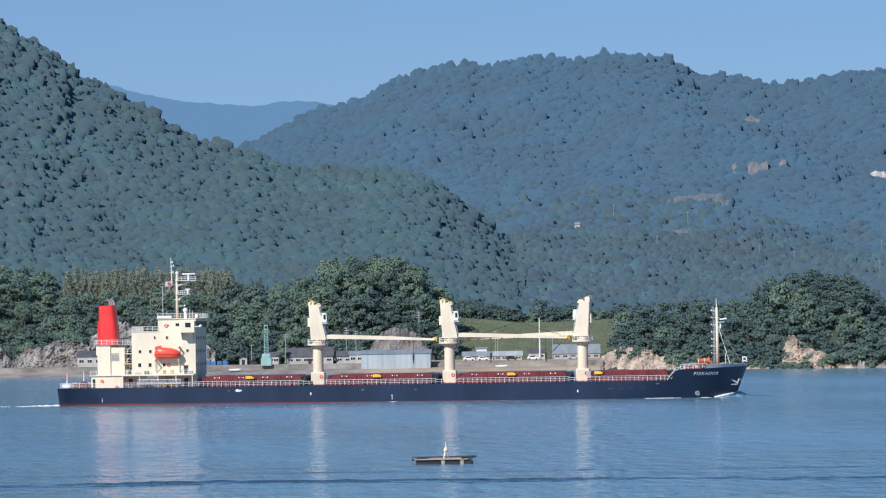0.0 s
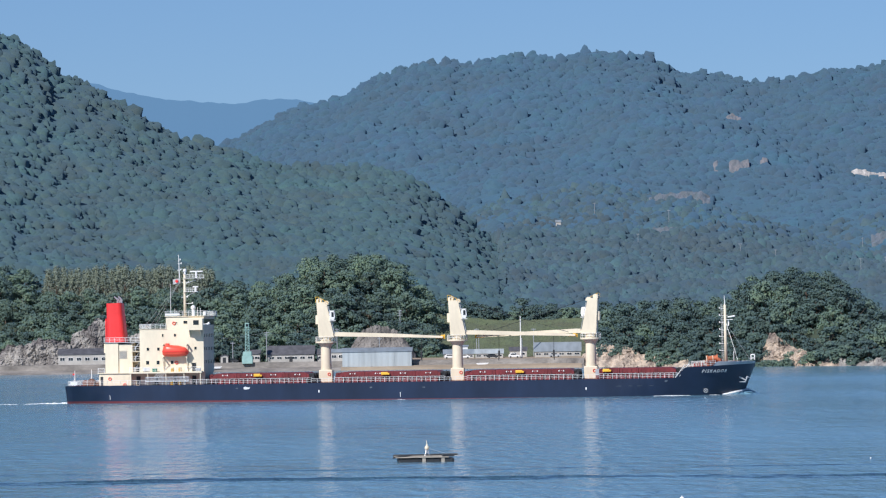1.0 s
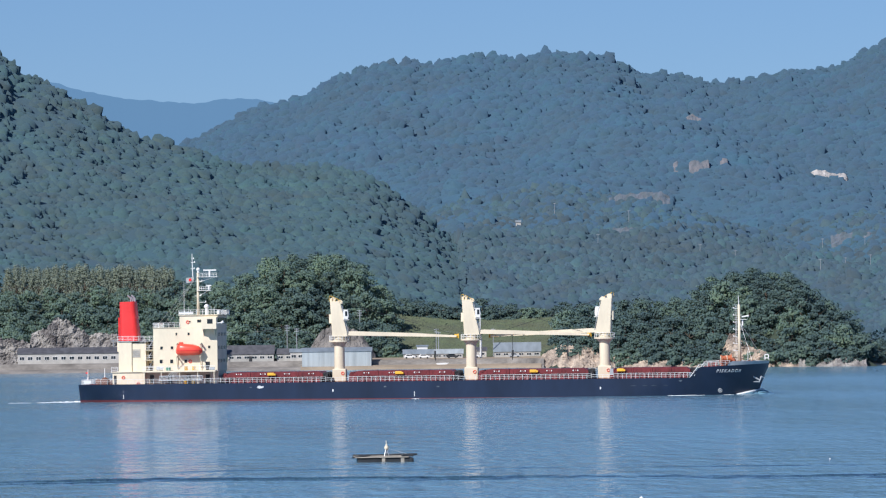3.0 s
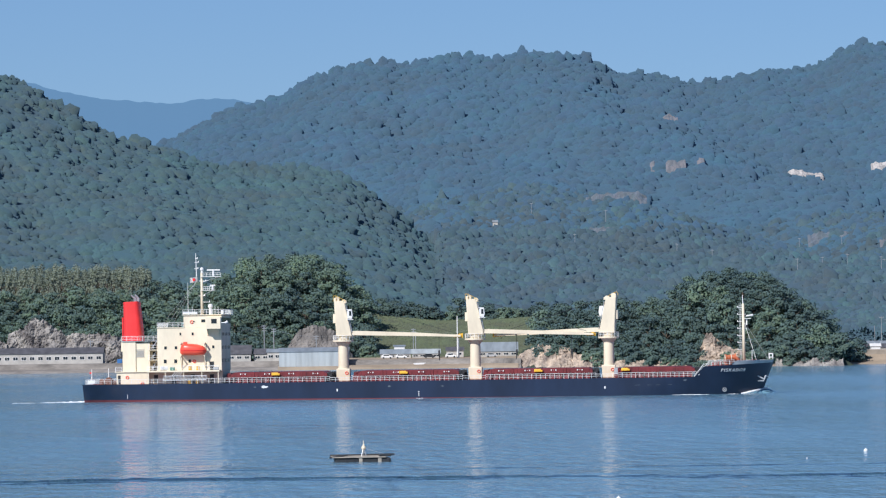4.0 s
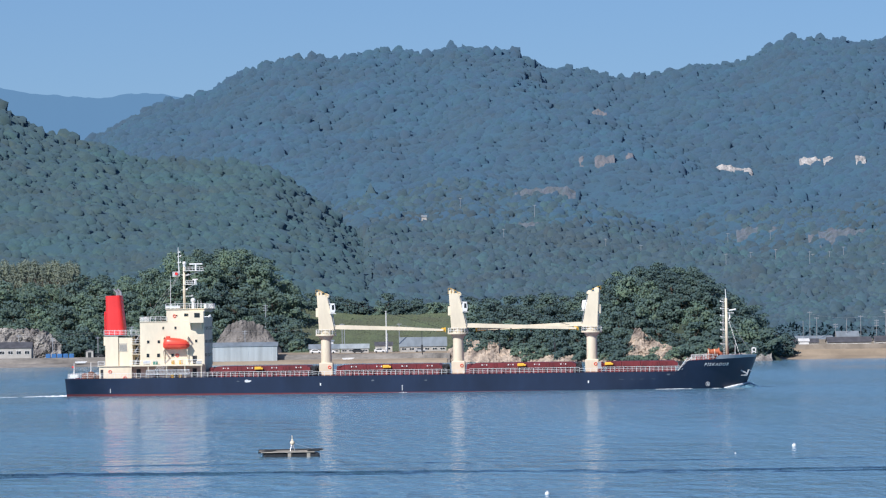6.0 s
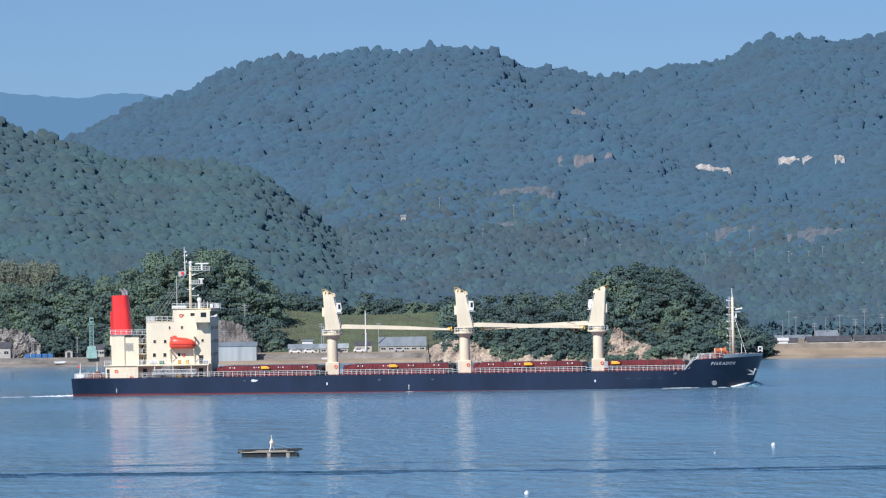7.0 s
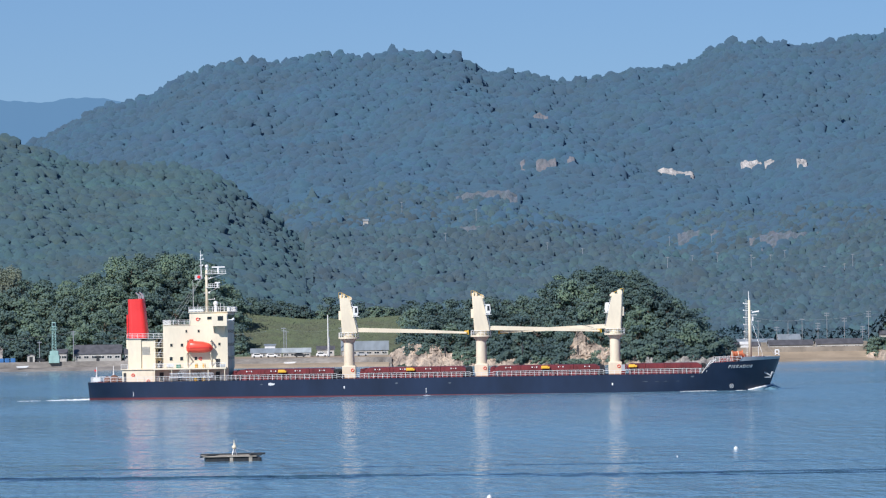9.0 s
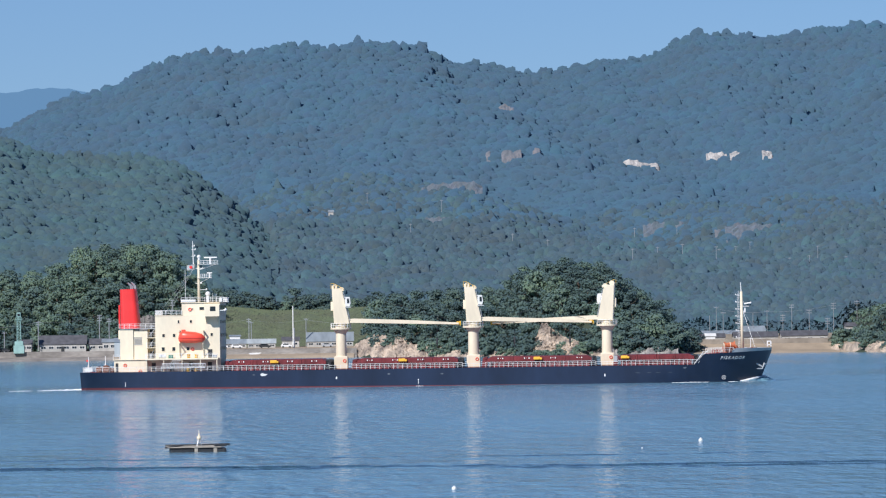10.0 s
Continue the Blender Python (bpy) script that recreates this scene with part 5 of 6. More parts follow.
def cliff(name, label, mat, x0, x1, y, z0, crest, lean=6.0, seed=1, rough=2.0):
    """A broken rock face; crest: heights along its length."""
    bm = B()
    nx, nz = max(8, int((x1 - x0) / 0.35)), 44
    rows = []
    for j in range(nz + 1):
        row = []
        for i in range(nx + 1):
            f = i / nx
            x = x0 + (x1 - x0) * f
            h = float(np.interp(f, np.linspace(0, 1, len(crest)), crest))
            h += 1.2 * noise.noise(Vector((x * 0.25, seed, 0))) + 0.9 * noise.noise(Vector((x * 0.9, seed, 4)))
            z = z0 + max(0.2, h - z0) * j / nz
            p = Vector((x * 0.16, z * 0.12, seed * 7.3))
            cells = noise.voronoi(Vector((x * 0.22 + seed, z * 0.16, seed)))[0]
            fine = noise.voronoi(Vector((x * 0.7 + z * 0.2, z * 0.45, seed)))[0]
            d = rough * (1.2 * noise.fractal(p, 0.8, 2.0, 6) + 1.3 * (cells[1] - cells[0]) + 0.55 * (fine[1] - fine[0]) + 0.5 * abs(noise.noise(Vector((x * 0.9 - z * 0.5, z * 1.1, seed * 3.0)))) + 0.22 * noise.noise(Vector((x * 2.2, z * 2.6, seed))))
            row.append(bm.verts.new((x + 0.4 * noise.noise(p * 3), (float(along(SHORE, x)) + y if y < 500 else y) + lean * j / nz - d, z)))
        rows.append(row)
    for j in range(nz):
        for i in range(nx):
            bm.faces.new((rows[j][i], rows[j][i + 1], rows[j + 1][i + 1], rows[j + 1][i]))
    back = [bm.verts.new((v.co.x, v.co.y + 14, v.co.z - 1.5)) for v in rows[-1]]
    for i in range(nx):
        bm.faces.new((rows[-1][i], rows[-1][i + 1], back[i + 1], back[i]))
    ob = new(name, mesh_of(bm, name, mat))
    return tagged(ob, label, "cliff", kind="structure")


cliff("cliff", "grey quarried rock cliff with dark hollows", GREYROCK, -232, -184, 1942, 2.5, [13, 13.5, 12.5, 6, 11.5, 11, 13.8, 13, 11], 5, 3)
cliff("cliff", "grey quarried rock cliff behind the sheds", GREYROCK, -184, -136, 1946, 2.5, [15, 17, 20.5, 20, 16, 14.5, 15, 14.5, 14.5, 13, 8], 6, 4)
cliff("rock_dome", "bare grey-brown rock knoll behind the shed", DOMEROCK, -77, -51, 1938, 2.5, [6, 12.5, 15.2, 16.3, 16.6, 16.4, 15.2, 13, 9.5, 5], 9, 8, 0.9)
cliff("cliff", "tan sunlit rock cliff at the foot of the trees", ROCK, 9, 44, 4, 0.0, [1.5, 4.5, 7.0, 8.6, 7.4, 8.2, 5.6, 4.6, 3.8, 3.2], 10, 11)
cliff("shore_rocks", "low tan boulders along the waterline", ROCK, 38, 82, 1, -0.3, [4.5, 4, 3.6, 2.6, 3.0, 2.2, 2.6, 3.4], 6, 14, 1.5)
cliff("cliff", "steep tan rock scar among the trees", ROCK, 75.5, 104, 3, -0.3, [4, 12.3, 10.2, 7.2, 5.4, 4.6, 4.6, 4.2, 2.0], 8, 17, 2.4)
cliff("shore_rocks", "low grey boulders along the waterline", GREYROCK, 102, 132, 1, -0.3, [3, 2.2, 1.8, 2.6, 3.4, 2.0, 2.2, 1.2], 6, 19, 1.5)
cliff("cliff", "pale tan rocks at the end of the beach", ROCK, 184, 222, 0, -0.3, [1.2, 3.6, 3.2, 4.4, 3.6, 4.8, 4.2, 5], 6, 23)


# ---- bare patches and houses on the far slope ----
def on_slope(bearing, rise):
    for d in range(2200, 4300, 8):
        x = bearing / SIGHT * d
        z = float(land_z(x, d))
        if (z + 4 - EYE[2]) / d * SIGHT >= rise:
            return Vector((x, d, z))
    return spot(bearing, rise, 4250)


def outcrop(bearing, rise, wide, high, mat, label, seed):
    p = on_slope(bearing, rise)
    p.z += float(swell(np.array([p.x]), np.array([p.y - 6]))[0]) + 2.2
    s = p.y / SIGHT
    w, h = wide * s, high * s
    bm = B()
    nx, nz = 56, 8
    ragged = [0.8 + 0.45 * noise.noise(Vector((i / nx * w * 0.14, seed * 3.1, 2))) for i in range(nx + 1)]
    rows = []
    for j in range(nz + 1):
        rows.append([])
        for i in range(nx + 1):
            f = i / nx
            env = (math.sin(math.pi * f) ** 0.35) * (0.6 + 0.4 * noise.noise(Vector((f * w * 0.16, seed, 1)))) * ragged[i]
            q = Vector((f * w * 0.2, j, seed))
            rows[-1].append(bm.verts.new((p.x + (f - 0.5) * w, p.y - 20 + j * 1.5 + 1.5 * noise.noise(q), p.z - 7 + (h * env + 3.6 * ragged[i] + 7) * j / nz + 0.9 * noise.noise(q * 2) + 0.7 * noise.noise(Vector((f * w * 0.55, j * 0.9, seed))) + (1.2 * noise.noise(Vector((f * w * 0.2, seed, 5))) if j == nz else 0))))
    for j in range(nz):
        for i in range(nx):
            bm.faces.new((rows[j][i], rows[j][i + 1], rows[j + 1][i + 1], rows[j + 1][i]))
    ob = new("rock_outcrop", mesh_of(bm, "rock_outcrop", mat))
    tagged(ob, label, "rock outcrop", group="outcrops on the hill")


PALEROCK = material("pale_quarry_rock", (0.38, 0.36, 0.34), 0.9, vary=0.3, scale=0.25, fine=1.0, bump=0.8, depth=0.8, second=(0.24, 0.24, 0.24))
# the scrub's sheen is tinted blue as painted haze
DRYSCRUB = material("dry_scrub", (0.074, 0.070, 0.071), 0.9, vary=0.3, scale=0.15, fine=0.8, bump=0.6, depth=0.8, second=(0.060, 0.074, 0.064), sheen=0.3, haze_tint=(0.5, 0.7, 1.0), stretch=(1.6, 1, 0.4))
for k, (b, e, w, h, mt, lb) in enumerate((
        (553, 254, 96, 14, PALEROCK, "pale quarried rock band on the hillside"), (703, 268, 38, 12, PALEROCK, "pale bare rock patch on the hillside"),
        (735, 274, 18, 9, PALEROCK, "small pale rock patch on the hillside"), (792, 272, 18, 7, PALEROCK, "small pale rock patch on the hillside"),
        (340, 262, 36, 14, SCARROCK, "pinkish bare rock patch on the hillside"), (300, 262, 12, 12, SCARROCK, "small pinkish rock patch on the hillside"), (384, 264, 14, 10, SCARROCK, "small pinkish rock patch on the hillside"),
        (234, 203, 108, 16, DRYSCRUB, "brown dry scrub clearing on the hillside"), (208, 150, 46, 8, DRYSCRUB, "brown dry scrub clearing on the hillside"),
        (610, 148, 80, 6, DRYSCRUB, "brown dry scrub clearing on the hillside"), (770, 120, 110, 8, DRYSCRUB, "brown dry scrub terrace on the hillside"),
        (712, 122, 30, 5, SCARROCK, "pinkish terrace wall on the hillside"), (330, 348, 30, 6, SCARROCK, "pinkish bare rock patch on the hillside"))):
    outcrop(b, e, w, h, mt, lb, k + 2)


def gabled(name, label, x0, x1, y0, y1, z0, eave, top, wall, roof, windows=0, along_x=True, group="", door=False, ribs=0):
    """A building with a gable roof, its windows and door on the sea side."""
    t = thing(name, label, "building", Matrix.Translation(((x0 + x1) / 2, (y0 + y1) / 2, z0)), group)
    hx, hy = (x1 - x0) / 2, (y1 - y0) / 2
    e, h = eave - z0, top - z0
    bm = B()
    if along_x:
        pts = [(-hy, 0), (hy, 0), (hy, e), (0, h), (-hy, e)]
        a = [bm.verts.new((-hx, y, z)) for y, z in pts]
        b = [bm.verts.new((hx, y, z)) for y, z in pts]
        bm.faces.new(a)
        bm.faces.new(b[::-1])
        for i in range(5):
            bm.faces.new((a[i], b[i], b[(i + 1) % 5], a[(i + 1) % 5]))
    else:
        prism(bm, [(-hx, 0), (hx, 0), (hx, e), (0, h), (-hx, e)], -hy, hy)
    w = part("wall", bm, wall, t)
    o = 0.35
    for s in (-1, 1):
        bm = B()
        if along_x:
            v = [(-hx - o, s * (hy + o), e - o * (h - e) / hy), (hx + o, s * (hy + o), e - o * (h - e) / hy), (hx + o, 0, h), (-hx - o, 0, h)]
        else:
            v = [(s * (hx + o), -hy - o, e - o * (h - e) / hx), (s * (hx + o), hy + o, e - o * (h - e) / hx), (0, hy + o, h), (0, -hy - o, h)]
        vs = [bm.verts.new((x, y, z + 0.06)) for x, y, z in v]
        vt = [bm.verts.new((x, y, z + 0.22)) for x, y, z in v]
        bm.faces.new(vs)
        bm.faces.new(vt[::-1])
        for i in range(4):
            bm.faces.new((vs[i], vs[(i + 1) % 4], vt[(i + 1) % 4], vt[i]))
        part("roof", bm, roof, t)
    for k in range(windows):
        x = -hx + (k + 0.5) * 2 * hx / windows
        bm = box(B(), x - 0.95, x + 0.95, -hy - 0.06, -hy + 0.05, e * 0.38, e * 0.72)
        box(bm, x - 0.04, x + 0.04, -hy - 0.1, -hy, e * 0.38, e * 0.72)
        wd = part("window", bm, WHITE, t)
        part("pane", box(B(), x - 0.85, x + 0.85, -hy - 0.09, -hy - 0.02, e * 0.41, e * 0.69), GLASS, wd)
    if door:
        part("door", box(B(), -0.6, 0.6, -hy - 0.08, -hy + 0.05, 0.0, 2.1), DARK, t)
    for k in range(ribs):
        x = -hx + (k + 0.5) * 2 * hx / ribs
        part("rib", box(B(), x - 0.05, x + 0.05, -hy - 0.08, -hy + 0.02, 0.05, e - 0.1), wall, t)
    return t


gabled("warehouse", "long white harbour building with a row of windows and grey roof", -186, -145, 1916, 1926, 3.4, 7.4, 9.4, PLASTER, TILEROOF, windows=13)
gabled("hut", "small white hut with a flat dark door on the quay", -124.0, -121.2, 1910, 1913, 3.3, 5.9, 6.4, PLASTER, TILEROOF, door=True, along_x=False)
gabled("house", "low white house with tiled roof behind the quay", -113.5, -109.4, 1914, 1920, 3.3, 6.6, 8.0, PLASTER, TILEROOF, windows=2)
gabled("house", "long low white house with dark tiled roof", -106.5, -89.0, 1916, 1925, 3.3, 6.3, 9.4, PLASTER, TILEROOF, windows=6, door=True)
gabled("house", "small grey house with tiled roof near the shed", -88, -82.0, 1918, 1924, 3.3, 6.2, 8.0, PLASTER, TILEROOF, windows=2)
gabled("house", "small cream house with pale sheet roof", -82.5, -77.2, 1910, 1916, 3.3, 6.8, 7.9, PLASTER, METALROOF, windows=2)
gabled("boat_shed", "large blue-grey corrugated metal boat shed on the quay", -77.6, -51.6, 1899, 1911, 1.3, 6.9, 8.2, PALESHEET, METALROOF, ribs=6)
gabled("shed", "low long shed with pale sheet roof", -40.0, -28.5, 1922, 1928, 3.6, 5.5, 7.0, PLASTER, METALROOF, windows=4)
gabled("shed", "low long shed with white roof", -28.0, -17.5, 1921, 1927, 3.6, 5.5, 7.0, PLASTER, PALESHEET, windows=4)
gabled("shed", "raised pale shed behind the low sheds", -35.0, -31.0, 1932, 1937, 3.9, 8.2, 8.6, WHITE, METALROOF)
gabled("workshop", "grey workshop with broad sheet-metal roof", -5.5, 12.0, 1921, 1931, 3.7, 6.0, 9.2, PLASTER, METALROOF, windows=6)
gabled("shed", "brown-roofed shed below the grass bank", -15, -8.5, 1925, 1931, 3.7, 6.4, 7.6, PLASTER, TILEROOF, windows=2)
gabled("house", "grey house with pale roof above the beach", 158.5, 166.5, 1898, 1906, 3.5, 7.6, 9.4, PLASTER, METALROOF, windows=3)
gabled("house", "dark-roofed house beside the coast road", 170, 187, 1868, 1876, 3.5, 5.9, 7.6, PLASTER, TILEROOF, windows=4)
gabled("house", "low house behind the sea wall", 143.5, 157, 1902, 1910, 3.5, 6.6, 7.8, PLASTER, METALROOF, windows=3)
gabled("house", "long dark-roofed house behind the beach wall", 152, 168, 1862, 1870, 3.5, 5.7, 7.4, PLASTER, TILEROOF, windows=4)
gabled("shed", "low brown-roofed shed behind the beach wall", 139, 149, 1868, 1875, 3.5, 5.6, 6.9, PLASTER, TILEROOF, windows=2)
gabled("house", "low pale house below the slope", 196, 201, 1890, 1895, 6.0, 9.0, 10.2, PLASTER, TILEROOF, windows=1)
gabled("pavilion", "small white-roofed beach pavilion", 141, 144.5, 1856, 1860, 3.4, 6.2, 7.0, WHITE, WHITE)
hh = on_slope(20, 152)
hh.z += float(swell(np.array([hh.x]), np.array([hh.y - 8]))[0]) + 2.0
gabled("house", "white-walled house among the far trees", hh.x - 1.7, hh.x + 1.4, hh.y - 8, hh.y - 5, hh.z + 2.5, hh.z + 5.0, hh.z + 5.9, PLASTER, METALROOF)


def light_tower():
    x, y = -113.6, 1906
    t = thing("harbour_light_tower", "mint green lattice harbour light tower on a block base", "tower", pose(x, y, 3.0))
    part("block", box(B(), -2.0, 2.0, -2, 2, 0, 3.0, 0.1), MINT, t)
    part("block", box(B(), -1.6, 1.6, -1.6, 1.6, 3.0, 4.6, 0.1), MINT, t)
    bm = B()
    for sx in (-0.75, 0.75):
        for sy in (-0.75, 0.75):
            tube(bm, (sx, sy, 4.6), (sx * 0.8, sy * 0.8, 14.2), 0.12, n=6)
    for k in range(9):
        z = 4.8 + k * 1.04
        for sy in (-0.7, 0.7):
            tube(bm, (-0.7, sy, z), (0.7, sy, z), 0.08, n=5)
            tube(bm, (-0.7, sy, z), (0.7, sy, z + 1.04), 0.06, n=5)
    part("lattice", bm, MINT, t)
    bm = B()
    box(bm, -1.2, 1.2, -1.2, 1.2, 12.6, 12.75)
    for sx in (-1.1, 0, 1.1):
        tube(bm, (sx, -1.1, 12.7), (sx, -1.1, 13.7), 0.06, n=5)
    tube(bm, (-1.1, -1.1, 13.7), (1.1, -1.1, 13.7), 0.06, n=5)
    part("balcony", bm, MINT, t)
    bm = box(B(), -0.75, 0.75, -0.75, 0.75, 13.6, 15.4, 0.1)
    part("lantern", bm, MINT, t)
    part("pane", box(B(), -0.5, 0.5, -0.8, -0.7, 14.0, 15.0), GLASS, t)


light_tower()


def utility_pole(x, y, z, high, arms=2, r=0.16, mat=STEEL, label="grey concrete utility pole with crossarms", lamp=False):
    t = thing("utility_pole", label, "pole", pose(x, y, z), "utility poles")
    part("pole", tube(B(), (0, 0, -1.0), (0, 0, high), r, r * 0.7, 8), mat, t)
    for k in range(arms):
        bm = box(B(), -0.9, 0.9, -0.06, 0.06, high - 0.5 - k * 0.9, high - 0.35 - k * 0.9)
        for dx in (-0.8, -0.3, 0.3, 0.8):
            box(bm, dx - 0.06, dx + 0.06, -0.06, 0.06, high - 0.35 - k * 0.9, high - 0.1 - k * 0.9)
        part("crossarm", bm, mat, t)
    return t


for b, e0, e1, d, arms in ((-50, -58, 19, 1915, 0), (-48, -58, -20, 1916, 0), (-128, -50, -2, 1935, 2), (-124, -50, -8, 1934, 1), (-27, -50, -3, 1940, 1), (-392, -50, 8, 1930, 3), (-375, -50, 2, 1932, 2),
                           (-500, -50, -2, 1925, 2), (-560, -55, -20, 1925, 1), (-263, -45, 33, 1975, 3), (-300, -50, -12, 1930, 2), (95, -45, -8, 1930, 1), (-700, -55, -15, 1930, 1), (-640, -55, -20, 1922, 2),
                           (700, -55, 8, 1910, 1), (688, -55, -8, 1905, 0), (712, -55, -2, 1900, 1), (790, -50, 0, 1895, 1), (818, -50, -8, 1898, 3), (834, -50, 10, 1905, 2), (865, -50, 0, 1895, 2),
                           (908, -50, 12, 1885, 3), (897, -50, -15, 1880, 3), (950, -40, 15, 1900, 2), (765, -50, -5, 1900, 0), (745, -50, -14, 1902, 2)):
    s = d / SIGHT
    z0 = EYE[2] + e0 * s
    utility_pole(b * s, d, z0, (e1 - e0) * s, arms, 0.12 if b > 600 else 0.2 if arms else 0.26, WHITE if arms == 0 and b < 0 else STEEL)
for b, e in ((84, 178), (215, 172), (556, 130), (631, 128), (402, 96), (705, 78), (735, 78), (760, 82), (640, 68), (596, 72), (552, 66), (700, 60), (830, 66), (930, 60), (865, 62), (880, 70), (340, 110), (160, 112)):
    p = on_slope(b, e)
    p.z += float(swell(np.array([p.x]), np.array([p.y]))[0]) + 1.5
    utility_pole(p.x, p.y - 6, p.z + 2, 20 * p.y / SIGHT, 1, 0.15, STEEL, "pale utility pole on the wooded slope")


def wire(pts, sag, label):
    cu = B()
    for a, b in zip(pts, pts[1:]):
        a, b = Vector(a), Vector(b)
        prev = a
        for k in range(1, 11):
            f = k / 10
            p = a.lerp(b, f) - Vector((0, 0, sag * 4 * f * (1 - f)))
            tube(cu, prev, p, 0.03, n=4)
            prev = p
    ob = new("power_line", mesh_of(cu, "power_line", STEEL))
    tagged(ob, label, "cable")


wire([spot(-300, -14, 1930), spot(-128, -4, 1935), spot(-27, -6, 1940), spot(95, -10, 1930)], 1.0, "thin grey power line sagging between poles")
wire([spot(-700, -17, 1930), spot(-500, -4, 1925), spot(-392, 6, 1930), spot(-300, -14, 1930)], 1.0, "thin grey power line sagging between poles")
wire([spot(700, 4, 1910), spot(790, -3, 1895), spot(908, 8, 1885), spot(950, 12, 1900)], 0.8, "thin grey power line above the beach houses")


def small_truck(x, y, z, colour, label):
    t = thing("parked_car", label, "car", pose(x, y, z), "parked cars")
    bm = prism(B(), [(-2.1, 0.35), (2.1, 0.35), (2.15, 0.95), (1.2, 1.05), (0.7, 1.6), (-1.4, 1.65), (-2.1, 1.1)], -0.85, 0.85)
    bmesh.ops.bevel(bm, geom=bm.edges[:], offset=0.08, segments=2, affect='EDGES')
    part("body", bm, colour, t)
    part("side_window", prism(B(), [(-1.3, 1.1), (0.95, 1.08), (0.6, 1.5), (-1.25, 1.52)], -0.88, -0.84), GLASS, t)
    for wx in (-1.3, 1.3):
        w = part("wheel", tube(B(), (wx, -0.88, 0.34), (wx, -0.68, 0.34), 0.34, n=14), DARK, t)
        part("wheel", tube(B(), (wx, 0.68, 0.34), (wx, 0.88, 0.34), 0.34, n=14), DARK, t)


for b, d, c, lb in ((-175, 1915, WHITE, "small white car parked on the quay"), (-150, 1915, WHITE, "small white car parked by the sheds"), (-100, 1914, DARK, "dark car parked by the sheds"),
                    (-62, 1914, WHITE, "white van parked by the poles"), (10, 1913, GREY, "grey car parked by the workshop"), (-560, 1912, DARK, "dark car parked behind the sea wall"), (820, 1852, WHITE, "white car on the coast road")):
    small_truck(b / SIGHT * d, d, 3.75 if abs(b) < 200 else 3.45, c, lb)


def beached_boat(x, y, z, label):
    t = thing("rowing_boat", label, "boat", pose(x, y, z, 0, 0, 8))
    bm = prism(B(), [(-2.2, 0.2), (-1.8, -0.1), (1.5, -0.1), (2.5, 0.7), (-2.2, 0.6)], -0.7, 0.7)
    bmesh.ops.bevel(bm, geom=bm.edges[:], offset=0.1, segments=2, affect='EDGES')
    part("hull", bm, WHITE, t)
    part("thwart", box(B(), -0.6, 0.0, -0.6, 0.6, 0.62, 0.7), PLANK, t)


beached_boat(spot(-118, 0, 1903).x, 1899.5, 1.45, "small white boat drawn up below the sea wall")
beached_boat(spot(-590, 0, 1903).x, 1900.5, 1.45, "small white boat drawn up below the sea wall")
bm = B()
for k in range(5):
    box(bm, -139 + k * 2.2, -137.2 + k * 2.2, 1908, 1909.5, 3.3, 5.0, 0.1)
tagged(new("net_stack", mesh_of(bm, "net_stack", TARP)), "row of blue tarpaulin-covered stacks on the quay", "cargo")


# ---- trees ----
def tree_meshes(seed, tall, wide, leaf, lumps, narrow=False):
    """A tapered trunk with limbs, and a crown of leaf sprays gathered in boughs with gaps between them."""
    rng = random.Random(seed)
    bm = B()
    h = tall * 0.62
    tube(bm, (0, 0, -1.5), (0.2, 0, h * 0.5), 0.34, 0.26, 8)
    tube(bm, (0.2, 0, h * 0.48), (0.1, 0.2, h), 0.26, 0.12, 8)
    for k in range(5):
        a = k * 1.256 + rng.uniform(-0.3, 0.3)
        z = h * rng.uniform(0.35, 0.7)
        tube(bm, (0.1, 0.05, z), (wide * 0.62 * math.cos(a), wide * 0.62 * math.sin(a), z + tall * 0.24), 0.15, 0.05, 6)
    trunk = mesh_of(bm, "trunk", BARK)
    gen = np.random.default_rng(seed)
    V, T, N, base = [], [], [], 0
    middle = np.array([0, 0, tall * 0.42])

    def add(v, t, n):
        nonlocal base
        V.append(v)
        T.append(t + base)
        N.append(n)
        base += len(v)
    for k in range(lumps):
        a, u = rng.uniform(0, 6.283), rng.random() ** 0.5
        zf = rng.random()
        span = wide * (0.42 * (1.15 - zf) if narrow else (1 - zf ** 2.2) ** 0.5 * 0.85 + 0.1)
        c = np.array([span * u * math.cos(a), span * u * math.sin(a), tall * (0.15 + 0.72 * zf) if not narrow else tall * (0.2 + 0.8 * zf)])
        r = wide * rng.uniform(0.17, 0.34) * (0.75 if narrow else 1)
        count = 34 if narrow else int(22 + 140 * (r / wide - 0.1))
        d = sphere_points(gen, count, -0.55)
        flat = (0.8, 0.8, 1.3) if narrow else (1.15, 1.15, rng.uniform(0.5, 0.75))
        at = c + d * flat * (r * gen.uniform(0.7, 1.08, count))[:, None]
        lie = unit(0.8 * d + 0.35 * unit(at - middle) + np.array([0, 0, 0.3]))
        add(*sprays(gen, at, lie, np.full(count, 0.26 if narrow else 0.36), 0.35, True, 0.3))
    crown = quick_mesh("crown", np.concatenate(V), np.concatenate(T), leaf, True, np.concatenate(N))
    return trunk, crown


